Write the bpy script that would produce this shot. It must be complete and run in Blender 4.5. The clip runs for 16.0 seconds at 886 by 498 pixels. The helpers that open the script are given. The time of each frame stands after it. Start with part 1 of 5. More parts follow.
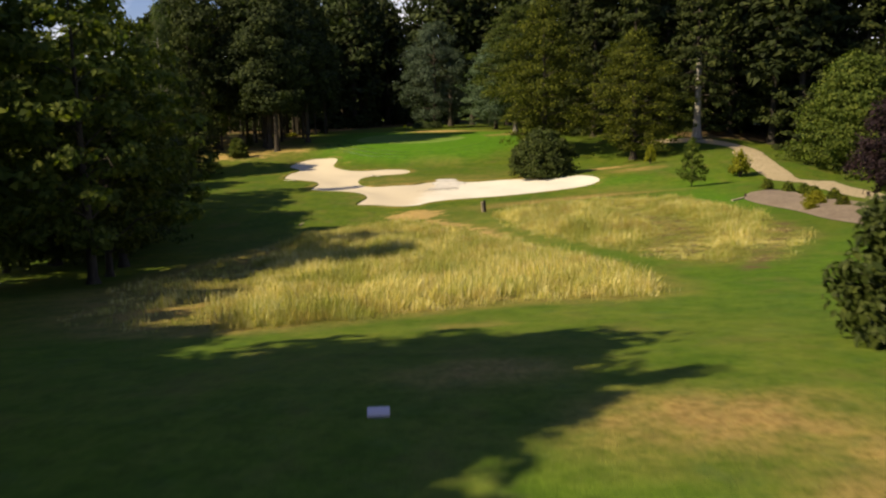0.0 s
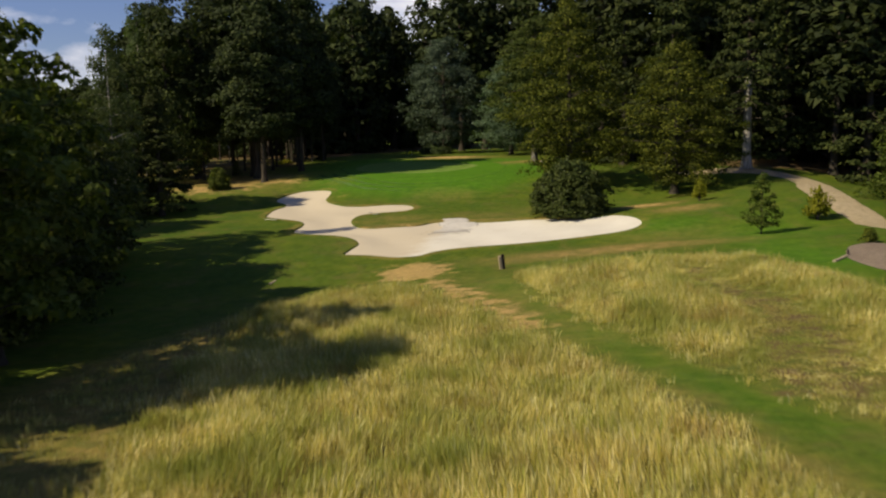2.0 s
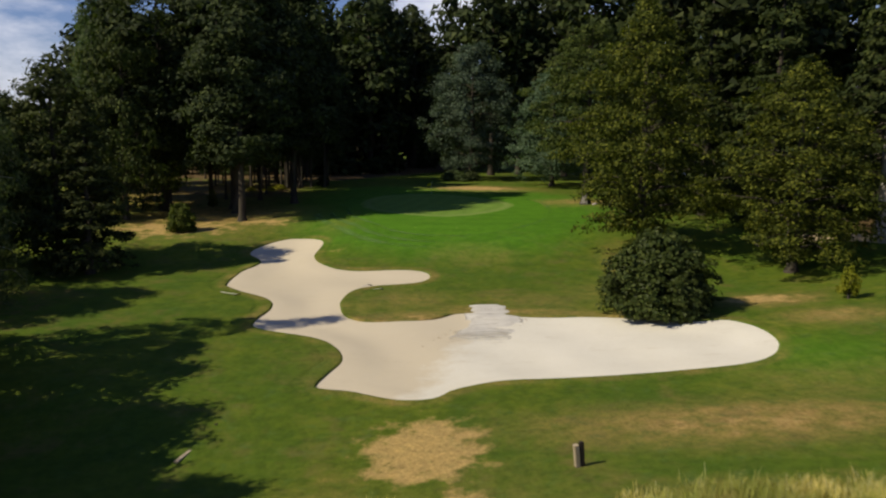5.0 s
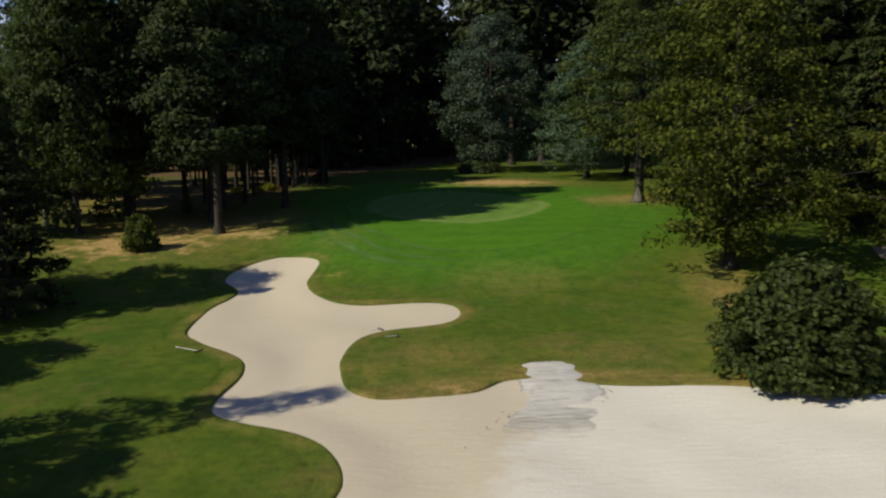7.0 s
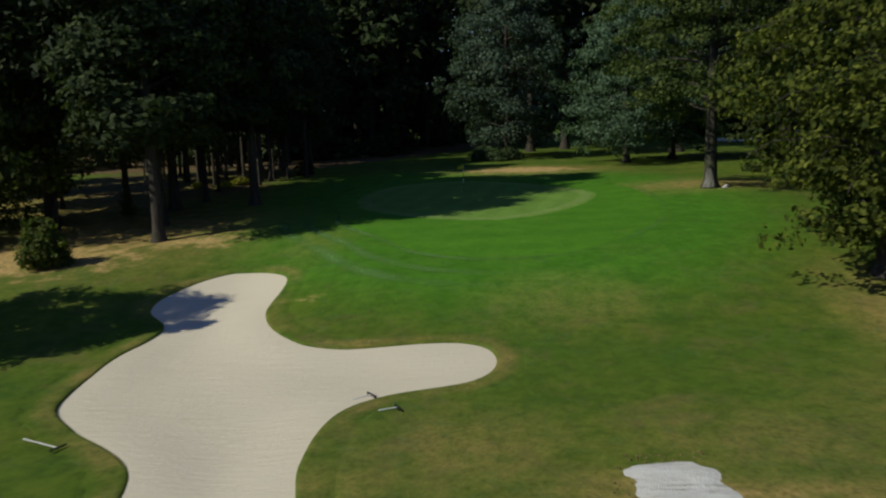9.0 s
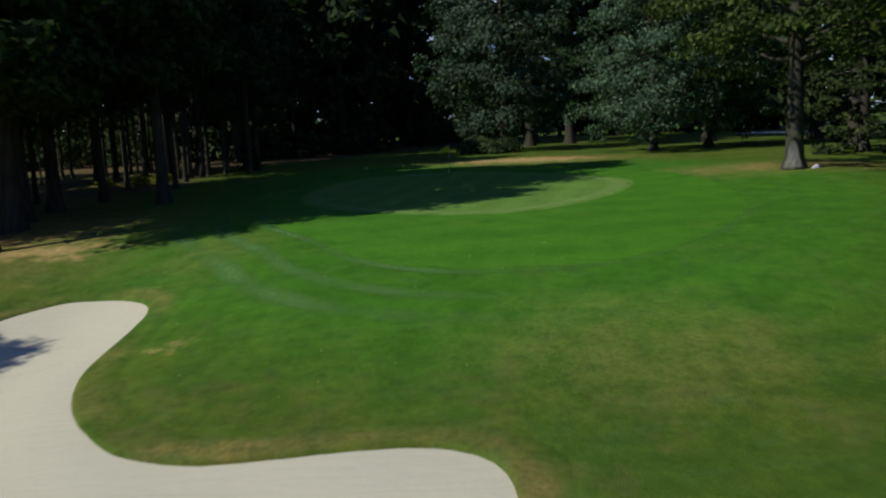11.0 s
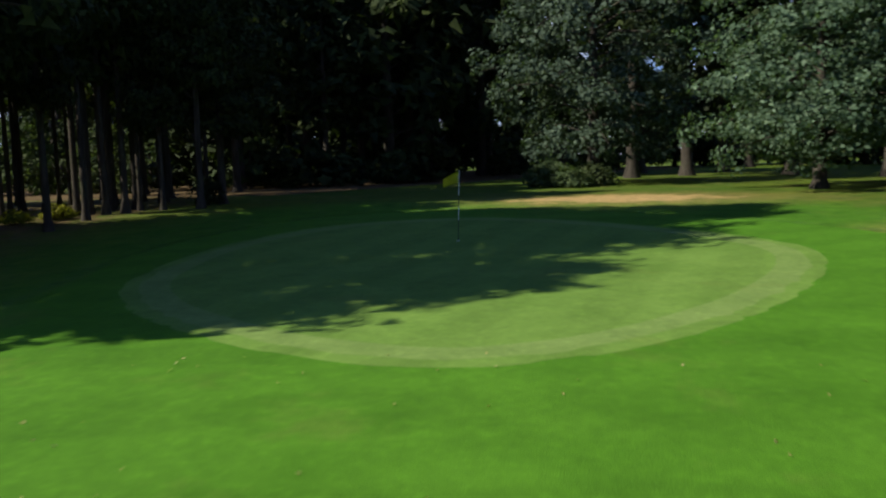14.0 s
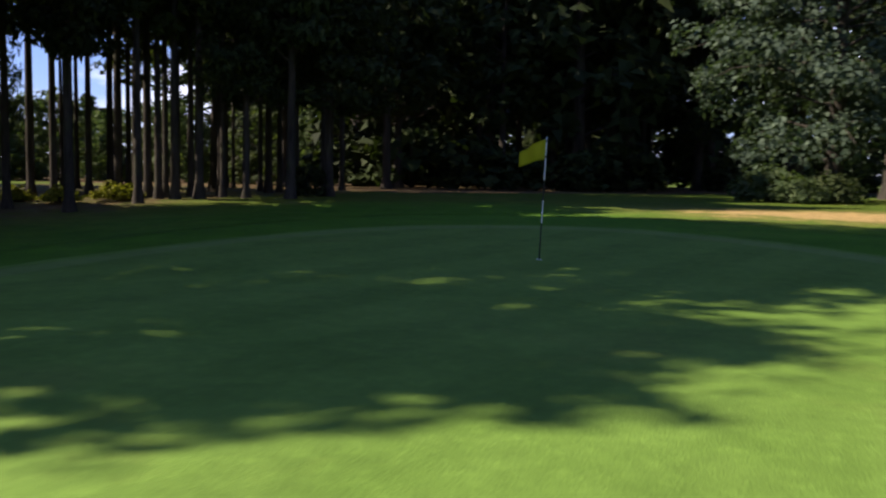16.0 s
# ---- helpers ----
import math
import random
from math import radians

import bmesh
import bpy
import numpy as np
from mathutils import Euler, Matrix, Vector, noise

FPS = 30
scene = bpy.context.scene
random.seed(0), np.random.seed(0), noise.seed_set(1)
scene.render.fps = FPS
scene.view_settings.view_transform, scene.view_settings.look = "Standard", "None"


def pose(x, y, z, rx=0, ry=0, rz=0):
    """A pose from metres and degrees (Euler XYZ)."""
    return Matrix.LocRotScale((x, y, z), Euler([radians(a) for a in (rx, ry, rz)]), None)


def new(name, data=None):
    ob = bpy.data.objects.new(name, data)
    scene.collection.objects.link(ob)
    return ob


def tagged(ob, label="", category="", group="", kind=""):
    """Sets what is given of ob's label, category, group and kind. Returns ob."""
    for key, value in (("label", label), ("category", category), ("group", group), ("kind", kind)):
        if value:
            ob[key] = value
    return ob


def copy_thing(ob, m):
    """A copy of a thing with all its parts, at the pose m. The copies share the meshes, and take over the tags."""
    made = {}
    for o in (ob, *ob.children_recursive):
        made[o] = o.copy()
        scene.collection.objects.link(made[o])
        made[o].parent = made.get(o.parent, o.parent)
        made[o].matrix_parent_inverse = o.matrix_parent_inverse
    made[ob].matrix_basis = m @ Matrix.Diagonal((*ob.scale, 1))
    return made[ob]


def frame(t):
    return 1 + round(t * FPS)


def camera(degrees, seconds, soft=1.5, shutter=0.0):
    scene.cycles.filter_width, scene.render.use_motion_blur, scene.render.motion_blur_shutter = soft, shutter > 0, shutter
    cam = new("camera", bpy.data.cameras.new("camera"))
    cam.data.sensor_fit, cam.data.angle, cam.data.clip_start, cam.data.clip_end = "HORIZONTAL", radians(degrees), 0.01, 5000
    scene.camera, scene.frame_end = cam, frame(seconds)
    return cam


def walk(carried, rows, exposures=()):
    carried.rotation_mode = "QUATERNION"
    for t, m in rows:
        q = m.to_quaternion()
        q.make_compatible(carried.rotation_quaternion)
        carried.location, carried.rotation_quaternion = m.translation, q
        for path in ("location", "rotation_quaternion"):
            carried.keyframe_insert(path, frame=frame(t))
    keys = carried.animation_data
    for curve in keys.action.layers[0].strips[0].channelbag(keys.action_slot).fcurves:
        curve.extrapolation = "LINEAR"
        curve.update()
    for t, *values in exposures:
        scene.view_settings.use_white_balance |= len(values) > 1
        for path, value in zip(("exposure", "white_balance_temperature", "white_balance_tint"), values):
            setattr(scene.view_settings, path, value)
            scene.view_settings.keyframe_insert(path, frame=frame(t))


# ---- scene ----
from mathutils.geometry import delaunay_2d_cdt

cam = camera(55.3, 16.0, soft=2.2, shutter=0.5)
METRES, EYE, TILT, LEAN, TURN = 118.0, 7.0, -9.8, 1.2, 0.0
ROWS = [
    (0.0, 0.0, 0.0, 0.0, 0.0, 0.0, -0.0),
    (0.5, 0.0002, 0.027, 0.0048, 0.06, 0.13, 0.24),
    (1.0, 0.0007, 0.0574, 0.0106, 0.23, 0.49, 0.35),
    (1.5, 0.0014, 0.0864, 0.0167, 0.47, 0.92, 0.26),
    (2.0, 0.0024, 0.1184, 0.0243, 0.79, 1.35, -0.04),
    (2.5, 0.0034, 0.1485, 0.0316, 1.11, 1.66, -0.45),
    (3.0, 0.0034, 0.1814, 0.0406, 1.35, 1.83, -1.01),
    (3.5, 0.0022, 0.2118, 0.0495, 1.52, 1.87, -1.45),
    (4.0, 0.0004, 0.2444, 0.0591, 1.7, 1.88, -1.88),
    (4.5, -0.0023, 0.2744, 0.069, 1.85, 1.74, -2.15),
    (5.0, -0.0063, 0.3069, 0.0795, 1.98, 1.45, -2.28),
    (7.5, -0.0288, 0.4704, 0.1076, 2.5, 0.23, -0.66),
    (8.0, -0.0325, 0.5059, 0.108, 2.61, 0.17, -0.23),
    (8.5, -0.0347, 0.5392, 0.1077, 2.66, 0.17, 0.02),
    (9.0, -0.0361, 0.5755, 0.1066, 2.66, 0.27, 0.16),
    (11.5, -0.0371, 0.7448, 0.1073, 2.08, 1.91, 1.06),
    (12.0, -0.0348, 0.7766, 0.1111, 2.63, 2.52, 1.27),
    (12.5, -0.0311, 0.8051, 0.1157, 3.52, 2.96, 1.22),
    (13.0, -0.0267, 0.8351, 0.1205, 4.93, 3.36, 0.77),
    (13.5, -0.0218, 0.8615, 0.125, 6.88, 3.45, 0.0),
    (14.0, -0.0167, 0.8881, 0.1296, 9.4, 3.37, -1.23),
    (14.5, -0.0136, 0.9126, 0.1325, 12.23, 3.37, -2.53),
    (15.0, -0.0122, 0.9382, 0.1338, 15.75, 3.61, -3.97),
    (15.5, -0.0106, 0.9595, 0.1348, 19.66, 3.74, -5.19),
    (16.0, -0.0093, 0.9806, 0.1368, 24.44, 3.48, -6.41),
]
walk(cam, [(t, pose(0, 0, EYE, TILT, LEAN, TURN) @ pose(METRES * x, METRES * y, METRES * z, 90 + pitch, roll, yaw)) for t, x, y, z, yaw, pitch, roll in ROWS],
     [(0.0, 0.28, 8200, 11), (1.5, -0.06, 7650, 11), (5.0, -0.22, 6950, 10), (8.0, -0.46, 6250, 6), (9.0, -0.50, 5950, 4), (11.5, -0.40, 5600, 2), (12.5, 0.0, 5650, 4), (14.0, 0.3, 6000, 10), (15.4, 0.52, 6200, 14), (16.0, 0.74, 6400, 20)])

# ---- daylight ----
SUN_AZ, SUN_EL = radians(246), radians(41)
to_sun = Vector((math.sin(SUN_AZ) * math.cos(SUN_EL), math.cos(SUN_AZ) * math.cos(SUN_EL), math.sin(SUN_EL)))
sun = new("sun", bpy.data.lights.new("sun", "SUN"))
sun.data.energy, sun.data.angle, sun.data.color = 5.2, radians(0.55), (1.0, 0.90, 0.70)
sun.matrix_world = Matrix.Translation((-60, -30, 80)) @ to_sun.to_track_quat("Z", "Y").to_matrix().to_4x4()


def make_world():
    w = bpy.data.worlds.new("sky")
    scene.world = w
    w.use_nodes = True
    nt = w.node_tree
    nt.nodes.clear()
    out = nt.nodes.new("ShaderNodeOutputWorld")
    bg = nt.nodes.new("ShaderNodeBackground")
    sky = nt.nodes.new("ShaderNodeTexSky")
    sky.sky_type, sky.sun_disc = "NISHITA", False
    sky.sun_elevation, sky.sun_rotation = SUN_EL, SUN_AZ
    sky.altitude, sky.air_density, sky.dust_density, sky.ozone_density = 200, 1.0, 0.1, 3.0
    co = nt.nodes.new("ShaderNodeTexCoord")
    mp = nt.nodes.new("ShaderNodeMapping")
    mp.inputs["Scale"].default_value = (2.2, 2.2, 6.0)
    ns = nt.nodes.new("ShaderNodeTexNoise")
    ns.inputs["Scale"].default_value, ns.inputs["Detail"].default_value, ns.inputs["Roughness"].default_value = 1.6, 9.0, 0.58
    rp = nt.nodes.new("ShaderNodeValToRGB")
    rp.color_ramp.elements[0].position, rp.color_ramp.elements[1].position = 0.50, 0.66
    mx = nt.nodes.new("ShaderNodeMixRGB")
    mx.inputs[2].default_value = (13.6, 14.5, 17.4, 1)
    nt.links.new(co.outputs["Generated"], mp.inputs["Vector"])
    nt.links.new(mp.outputs[0], ns.inputs["Vector"])
    # more cloud low down, where one looks along under it
    sep = nt.nodes.new("ShaderNodeSeparateXYZ")
    low = nt.nodes.new("ShaderNodeMapRange")
    for i, v in zip((1, 2, 3, 4), (0.05, 0.6, 0.045, -0.07)):
        low.inputs[i].default_value = v
    add = nt.nodes.new("ShaderNodeMath")
    nt.links.new(co.outputs["Generated"], sep.inputs[0])
    nt.links.new(sep.outputs[2], low.inputs[0])
    nt.links.new(ns.outputs["Fac"], add.inputs[0])
    nt.links.new(low.outputs[0], add.inputs[1])
    nt.links.new(add.outputs[0], rp.inputs[0])
    nt.links.new(rp.outputs[0], mx.inputs[0])
    # clear summer air: a deeper blue than the bare model gives
    deep = nt.nodes.new("ShaderNodeMixRGB")
    deep.blend_type, deep.inputs[0].default_value, deep.inputs[2].default_value = "MULTIPLY", 1.0, (1.0, 1.08, 1.58, 1)
    nt.links.new(sky.outputs[0], deep.inputs[1])
    nt.links.new(deep.outputs[0], mx.inputs[1])
    nt.links.new(mx.outputs[0], bg.inputs[0])
    bg.inputs[1].default_value = 0.062
    nt.links.new(bg.outputs[0], out.inputs[0])


make_world()


# ---- materials ----
class Nodes:
    """A node material, built link by link."""

    def __init__(self, name):
        self.mat = bpy.data.materials.new(name)
        self.mat.use_nodes = True
        self.nt = self.mat.node_tree
        self.nt.nodes.clear()
        self.out = self.add("ShaderNodeOutputMaterial")

    def add(self, kind, **values):
        n = self.nt.nodes.new(kind)
        for key, v in values.items():
            n.inputs[key].default_value = v
        return n

    def link(self, a, b):
        self.nt.links.new(a, b)

    def position(self):
        return self.add("ShaderNodeNewGeometry").outputs["Position"]

    def noise(self, scale, detail=4.0, rough=0.6, vec=None, stretch=None):
        n = self.add("ShaderNodeTexNoise", Scale=scale, Detail=detail, Roughness=rough)
        v = vec or self.position()
        if stretch:
            m = self.add("ShaderNodeMapping", Scale=stretch)
            self.link(v, m.inputs["Vector"])
            v = m.outputs[0]
        self.link(v, n.inputs["Vector"])
        return n.outputs["Fac"]

    def ramp(self, fac, *stops):
        r = self.add("ShaderNodeValToRGB")
        els = r.color_ramp.elements
        while len(els) < len(stops):
            els.new(0.5)
        for e, (p, c) in zip(els, stops):
            e.position = p
            e.color = (*c, 1) if len(c) == 3 else c
        self.link(fac, r.inputs[0])
        return r.outputs[0]

    def grey(self, fac, lo, hi, a=0.0, b=1.0):
        n = self.add("ShaderNodeMapRange")
        n.clamp = True
        for i, v in zip((1, 2, 3, 4), (lo, hi, a, b)):
            n.inputs[i].default_value = v
        self.link(fac, n.inputs[0])
        return n.outputs[0]

    def mix(self, fac, a, b, mode="MIX"):
        n = self.add("ShaderNodeMixRGB")
        n.blend_type = mode
        for i, v in zip((0, 1, 2), (fac, a, b)):
            if isinstance(v, (int, float)):
                n.inputs[i].default_value = v
            elif isinstance(v, tuple):
                n.inputs[i].default_value = (*v, 1)
            else:
                self.link(v, n.inputs[i])
        return n.outputs[0]

    def math(self, op, a, b=0.0):
        n = self.add("ShaderNodeMath")
        n.operation = op
        for i, v in ((0, a), (1, b)):
            if isinstance(v, (int, float)):
                n.inputs[i].default_value = v
            else:
                self.link(v, n.inputs[i])
        return n.outputs[0]

    def bump(self, height, strength, distance):
        n = self.add("ShaderNodeBump", Strength=strength, Distance=distance)
        self.link(height, n.inputs["Height"])
        return n.outputs[0]

    def surface(self, color, rough=0.8, normal=None, spec=0.3, metal=0.0):
        b = self.add("ShaderNodeBsdfPrincipled", Roughness=rough, Metallic=metal)
        b.inputs["Specular IOR Level"].default_value = spec
        if isinstance(color, tuple):
            b.inputs["Base Color"].default_value = (*color, 1)
        else:
            self.link(color, b.inputs["Base Color"])
        if normal:
            self.link(normal, b.inputs["Normal"])
        self.link(b.outputs[0], self.out.inputs[0])
        return self.mat


def turf_material():
    n = Nodes("turf")
    zone = n.add("ShaderNodeAttribute")
    zone.attribute_name = "zone"
    sep = n.add("ShaderNodeSeparateColor")
    n.link(zone.outputs["Color"], sep.inputs[0])
    broad = n.noise(0.16, 5, 0.6)
    mid = n.noise(0.9, 6, 0.65)
    fine = n.noise(7.0, 6, 0.75)
    blades = n.noise(34.0, 3, 0.7)
    green = n.ramp(mid, (0.28, (0.062, 0.096, 0.009)), (0.5, (0.096, 0.136, 0.013)), (0.72, (0.138, 0.158, 0.020)))
    green = n.mix(n.grey(broad, 0.35, 0.68), green, (0.060, 0.112, 0.011))
    green = n.mix(n.grey(n.noise(0.31, 8, 0.68), 0.50, 0.66, 0.0, 0.65), green, (0.045, 0.092, 0.010))
    green = n.mix(n.grey(n.noise(0.47, 7, 0.66, stretch=(1.0, 0.7, 1.0)), 0.56, 0.72, 0.0, 0.5), green, (0.150, 0.128, 0.036))
    lush = n.ramp(mid, (0.3, (0.048, 0.138, 0.006)), (0.7, (0.076, 0.196, 0.012)))
    base = n.mix(sep.outputs[1], green, lush)
    straw = n.ramp(fine, (0.3, (0.20, 0.125, 0.040)), (0.55, (0.33, 0.235, 0.085)), (0.75, (0.17, 0.17, 0.045)))
    wear = n.math("ADD", n.math("MULTIPLY", n.grey(mid, 0.36, 0.66), 0.8), n.math("MULTIPLY", n.grey(fine, 0.4, 0.7), 0.4))
    dry = n.math("MULTIPLY", sep.outputs[0], n.math("ADD", wear, 0.4))
    base = n.mix(n.grey(dry, 0.05, 0.95), base, straw)
    spots = n.grey(n.noise(0.42, 7, 0.7), 0.53, 0.69, 0.0, 0.55)
    base = n.mix(n.math("MULTIPLY", spots, n.math("SUBTRACT", 1.0, n.math("MULTIPLY", sep.outputs[1], 0.75))), base, (0.165, 0.130, 0.048))
    soil = n.ramp(fine, (0.3, (0.28, 0.185, 0.075)), (0.6, (0.54, 0.375, 0.155)), (0.8, (0.43, 0.30, 0.115)))
    edge = n.grey(n.math("ADD", sep.outputs[2], n.math("MULTIPLY", n.math("SUBTRACT", mid, 0.5), 1.5)), 0.38, 0.66)
    base = n.mix(n.math("MULTIPLY", edge, 0.86), base, soil)
    litter = n.ramp(fine, (0.3, (0.075, 0.050, 0.026)), (0.6, (0.150, 0.105, 0.052)), (0.8, (0.10, 0.095, 0.035)))
    wooded = n.grey(n.math("ADD", zone.outputs["Alpha"], n.math("MULTIPLY", n.math("SUBTRACT", mid, 0.5), 1.2)), 0.35, 0.65)
    base = n.mix(wooded, base, litter)
    tuft = n.grey(n.noise(1.3, 6, 0.72), 0.54, 0.70, 0.0, 0.45)
    base = n.mix(n.math("MULTIPLY", tuft, n.math("SUBTRACT", 1.0, wooded)), base, (0.080, 0.140, 0.040))
    clump = n.noise(2.3, 5, 0.7)
    base = n.mix(0.7, base, n.ramp(clump, (0.3, (0.32, 0.34, 0.33)), (0.5, (0.50, 0.50, 0.50)), (0.72, (0.66, 0.63, 0.58))), "OVERLAY")
    base = n.mix(0.5, base, n.ramp(fine, (0.3, (0.38, 0.38, 0.38)), (0.72, (0.64, 0.64, 0.62))), "OVERLAY")
    base = n.mix(0.5, base, n.ramp(blades, (0.3, (0.42, 0.42, 0.42)), (0.7, (0.64, 0.64, 0.62))), "OVERLAY")
    height = n.math("ADD", n.math("MULTIPLY", fine, 0.6), n.math("MULTIPLY", blades, 0.5))
    return n.surface(base, 0.9, n.bump(height, 0.7, 0.08), 0.12)


def mown_material(name, dark, light, stripe, width, angle):
    n = Nodes(name)
    m = n.add("ShaderNodeMapping")
    m.inputs["Rotation"].default_value = (0, 0, angle)
    n.link(n.position(), m.inputs["Vector"])
    w = n.add("ShaderNodeTexWave", Scale=math.pi / width / 10, Distortion=0.5, Detail=2.0)
    w.inputs["Detail Scale"].default_value = 0.4
    n.link(m.outputs[0], w.inputs["Vector"])
    mid, fine, grain = n.noise(0.55, 6, 0.62), n.noise(6.0, 5, 0.7), n.noise(45.0, 2, 0.6)
    base = n.ramp(mid, (0.3, dark), (0.7, light))
    base = n.mix(n.math("MULTIPLY", n.grey(w.outputs["Fac"], 0.35, 0.65), stripe), base, tuple(min(1, c * 1.5) for c in light))
    base = n.mix(n.grey(fine, 0.55, 0.8, 0.0, 0.35), base, tuple(c * 1.35 for c in light))
    base = n.mix(n.grey(n.noise(0.23, 6, 0.66), 0.58, 0.72, 0.0, 0.35), base, (0.17, 0.17, 0.04))
    base = n.mix(0.6, base, n.ramp(n.noise(1.5, 6, 0.7), (0.3, (0.40, 0.41, 0.40)), (0.72, (0.60, 0.60, 0.58))), "OVERLAY")
    base = n.mix(0.5, base, n.ramp(fine, (0.3, (0.42, 0.42, 0.42)), (0.72, (0.60, 0.60, 0.60))), "OVERLAY")
    base = n.mix(0.35, base, n.ramp(grain, (0.3, (0.42, 0.42, 0.42)), (0.7, (0.6, 0.6, 0.6))), "OVERLAY")
    return n.surface(base, 0.85, n.bump(n.math("ADD", fine, grain), 0.35, 0.02), 0.15)


def line_material(name, pale):
    """Turf bent by mower wheels: pale blades that fade into the turf below."""
    n = Nodes(name)
    at = n.add("ShaderNodeAttribute")
    at.attribute_name = "fade"
    patch, fine, grain = n.noise(0.3, 5, 0.65), n.noise(4.0, 5, 0.7), n.noise(45.0, 2, 0.6)
    c = n.mix(n.grey(fine, 0.35, 0.7), pale, tuple(v * 0.75 for v in pale))
    c = n.mix(0.35, c, n.ramp(grain, (0.3, (0.42, 0.42, 0.42)), (0.7, (0.6, 0.6, 0.6))), "OVERLAY")
    n.surface(c, 0.85, n.bump(n.math("ADD", fine, grain), 0.35, 0.02), 0.15)
    cover = n.math("MULTIPLY", n.math("MULTIPLY", at.outputs["Fac"], n.grey(patch, 0.36, 0.60, 0.25, 1.0)), n.grey(fine, 0.3, 0.62, 0.45, 1.0))
    mix = n.add("ShaderNodeMixShader")
    n.link(cover, mix.inputs[0])
    n.link(n.add("ShaderNodeBsdfTransparent").outputs[0], mix.inputs[1])
    n.link(n.out.inputs[0].links[0].from_socket, mix.inputs[2])
    n.link(mix.outputs[0], n.out.inputs[0])
    return n.mat


def sand_material(name, a, b, ripple=0.4, worn=None):
    n = Nodes(name)
    big, fine = n.noise(0.35, 6, 0.6), n.noise(5.0, 6, 0.7)
    grain, rake = n.noise(60.0, 2, 0.5), n.noise(2.6, 4, 0.6, stretch=(0.35, 2.6, 1.0))
    c = n.mix(n.grey(big, 0.35, 0.65), a, b)
    if worn:
        # older, yellower sand beside the freshly washed stretch
        sep = n.add("ShaderNodeSeparateXYZ")
        n.link(n.position(), sep.inputs[0])
        line = n.math("SUBTRACT", sep.outputs[0], n.math("MULTIPLY", n.math("SUBTRACT", sep.outputs[1], 75.0), 0.24))
        line = n.math("ADD", line, n.math("MULTIPLY", n.math("SUBTRACT", n.noise(0.7, 5, 0.65), 0.5), 4.0))
        c = n.mix(n.grey(line, -3.4, -2.2, 0.75, 0.0), c, worn)
        marks = n.grey(n.noise(1.1, 5, 0.7, stretch=(0.45, 1.6, 1.0)), 0.60, 0.72, 0.0, 0.4)
        c = n.mix(marks, c, tuple(v * 0.8 for v in worn))
    c = n.mix(n.grey(fine, 0.5, 0.8, 0.0, 0.25), c, tuple(v * 0.78 for v in a))
    h = n.math("ADD", n.math("MULTIPLY", rake, 1.0), n.math("ADD", n.math("MULTIPLY", fine, 0.5), n.math("MULTIPLY", grain, 0.15)))
    return n.surface(c, 0.95, n.bump(h, ripple, 0.08), 0.1)


def washed_material(name):
    """Sand sluiced down a bank: pale grey, cracked across, thinning out into the sand below."""
    n = Nodes(name)
    at = n.add("ShaderNodeAttribute")
    at.attribute_name = "fade"
    streak, blot, fine = n.noise(1.6, 6, 0.7, stretch=(0.5, 3.0, 1.0)), n.noise(1.2, 5, 0.65), n.noise(9.0, 5, 0.7)
    crack = n.noise(1.0, 5, 0.6, stretch=(0.55, 4.2, 1.0))
    c = n.ramp(streak, (0.30, (0.47, 0.455, 0.43)), (0.52, (0.57, 0.56, 0.53)), (0.72, (0.66, 0.645, 0.61)))
    c = n.mix(n.grey(blot, 0.5, 0.7, 0.0, 0.4), c, (0.53, 0.49, 0.42))
    c = n.mix(n.grey(fine, 0.5, 0.75, 0.0, 0.3), c, (0.40, 0.39, 0.365))
    c = n.mix(n.math("MULTIPLY", n.grey(crack, 0.56, 0.62, 0.0, 0.85), n.grey(blot, 0.38, 0.55)), c, (0.27, 0.25, 0.22))
    n.surface(c, 0.95, n.bump(n.math("ADD", n.math("SUBTRACT", streak, crack), fine), 0.6, 0.06), 0.1)
    cover = n.grey(n.math("ADD", at.outputs["Fac"], n.math("MULTIPLY", n.math("SUBTRACT", streak, 0.5), 1.1)), 0.25, 0.75)
    mix = n.add("ShaderNodeMixShader")
    n.link(cover, mix.inputs[0])
    n.link(n.add("ShaderNodeBsdfTransparent").outputs[0], mix.inputs[1])
    n.link(n.out.inputs[0].links[0].from_socket, mix.inputs[2])
    n.link(mix.outputs[0], n.out.inputs[0])
    return n.mat


def gravel_material(name, a, b):
    n = Nodes(name)
    big, fine, grain = n.noise(0.5, 5, 0.6), n.noise(9.0, 6, 0.75), n.noise(50.0, 2, 0.6)
    c = n.mix(n.grey(big, 0.3, 0.7), a, b)
    c = n.mix(n.grey(fine, 0.4, 0.75), c, tuple(v * 0.6 for v in a))
    lumps = n.noise(3.2, 6, 0.75)
    c = n.mix(n.grey(lumps, 0.52, 0.68, 0.0, 0.65), c, tuple(v * 0.5 for v in a))
    c = n.mix(n.grey(lumps, 0.46, 0.32, 0.0, 0.5), c, tuple(min(1, v * 1.3) for v in b))
    return n.surface(c, 0.95, n.bump(n.math("ADD", n.math("ADD", fine, grain), n.math("MULTIPLY", lumps, 1.5)), 0.8, 0.08), 0.15)


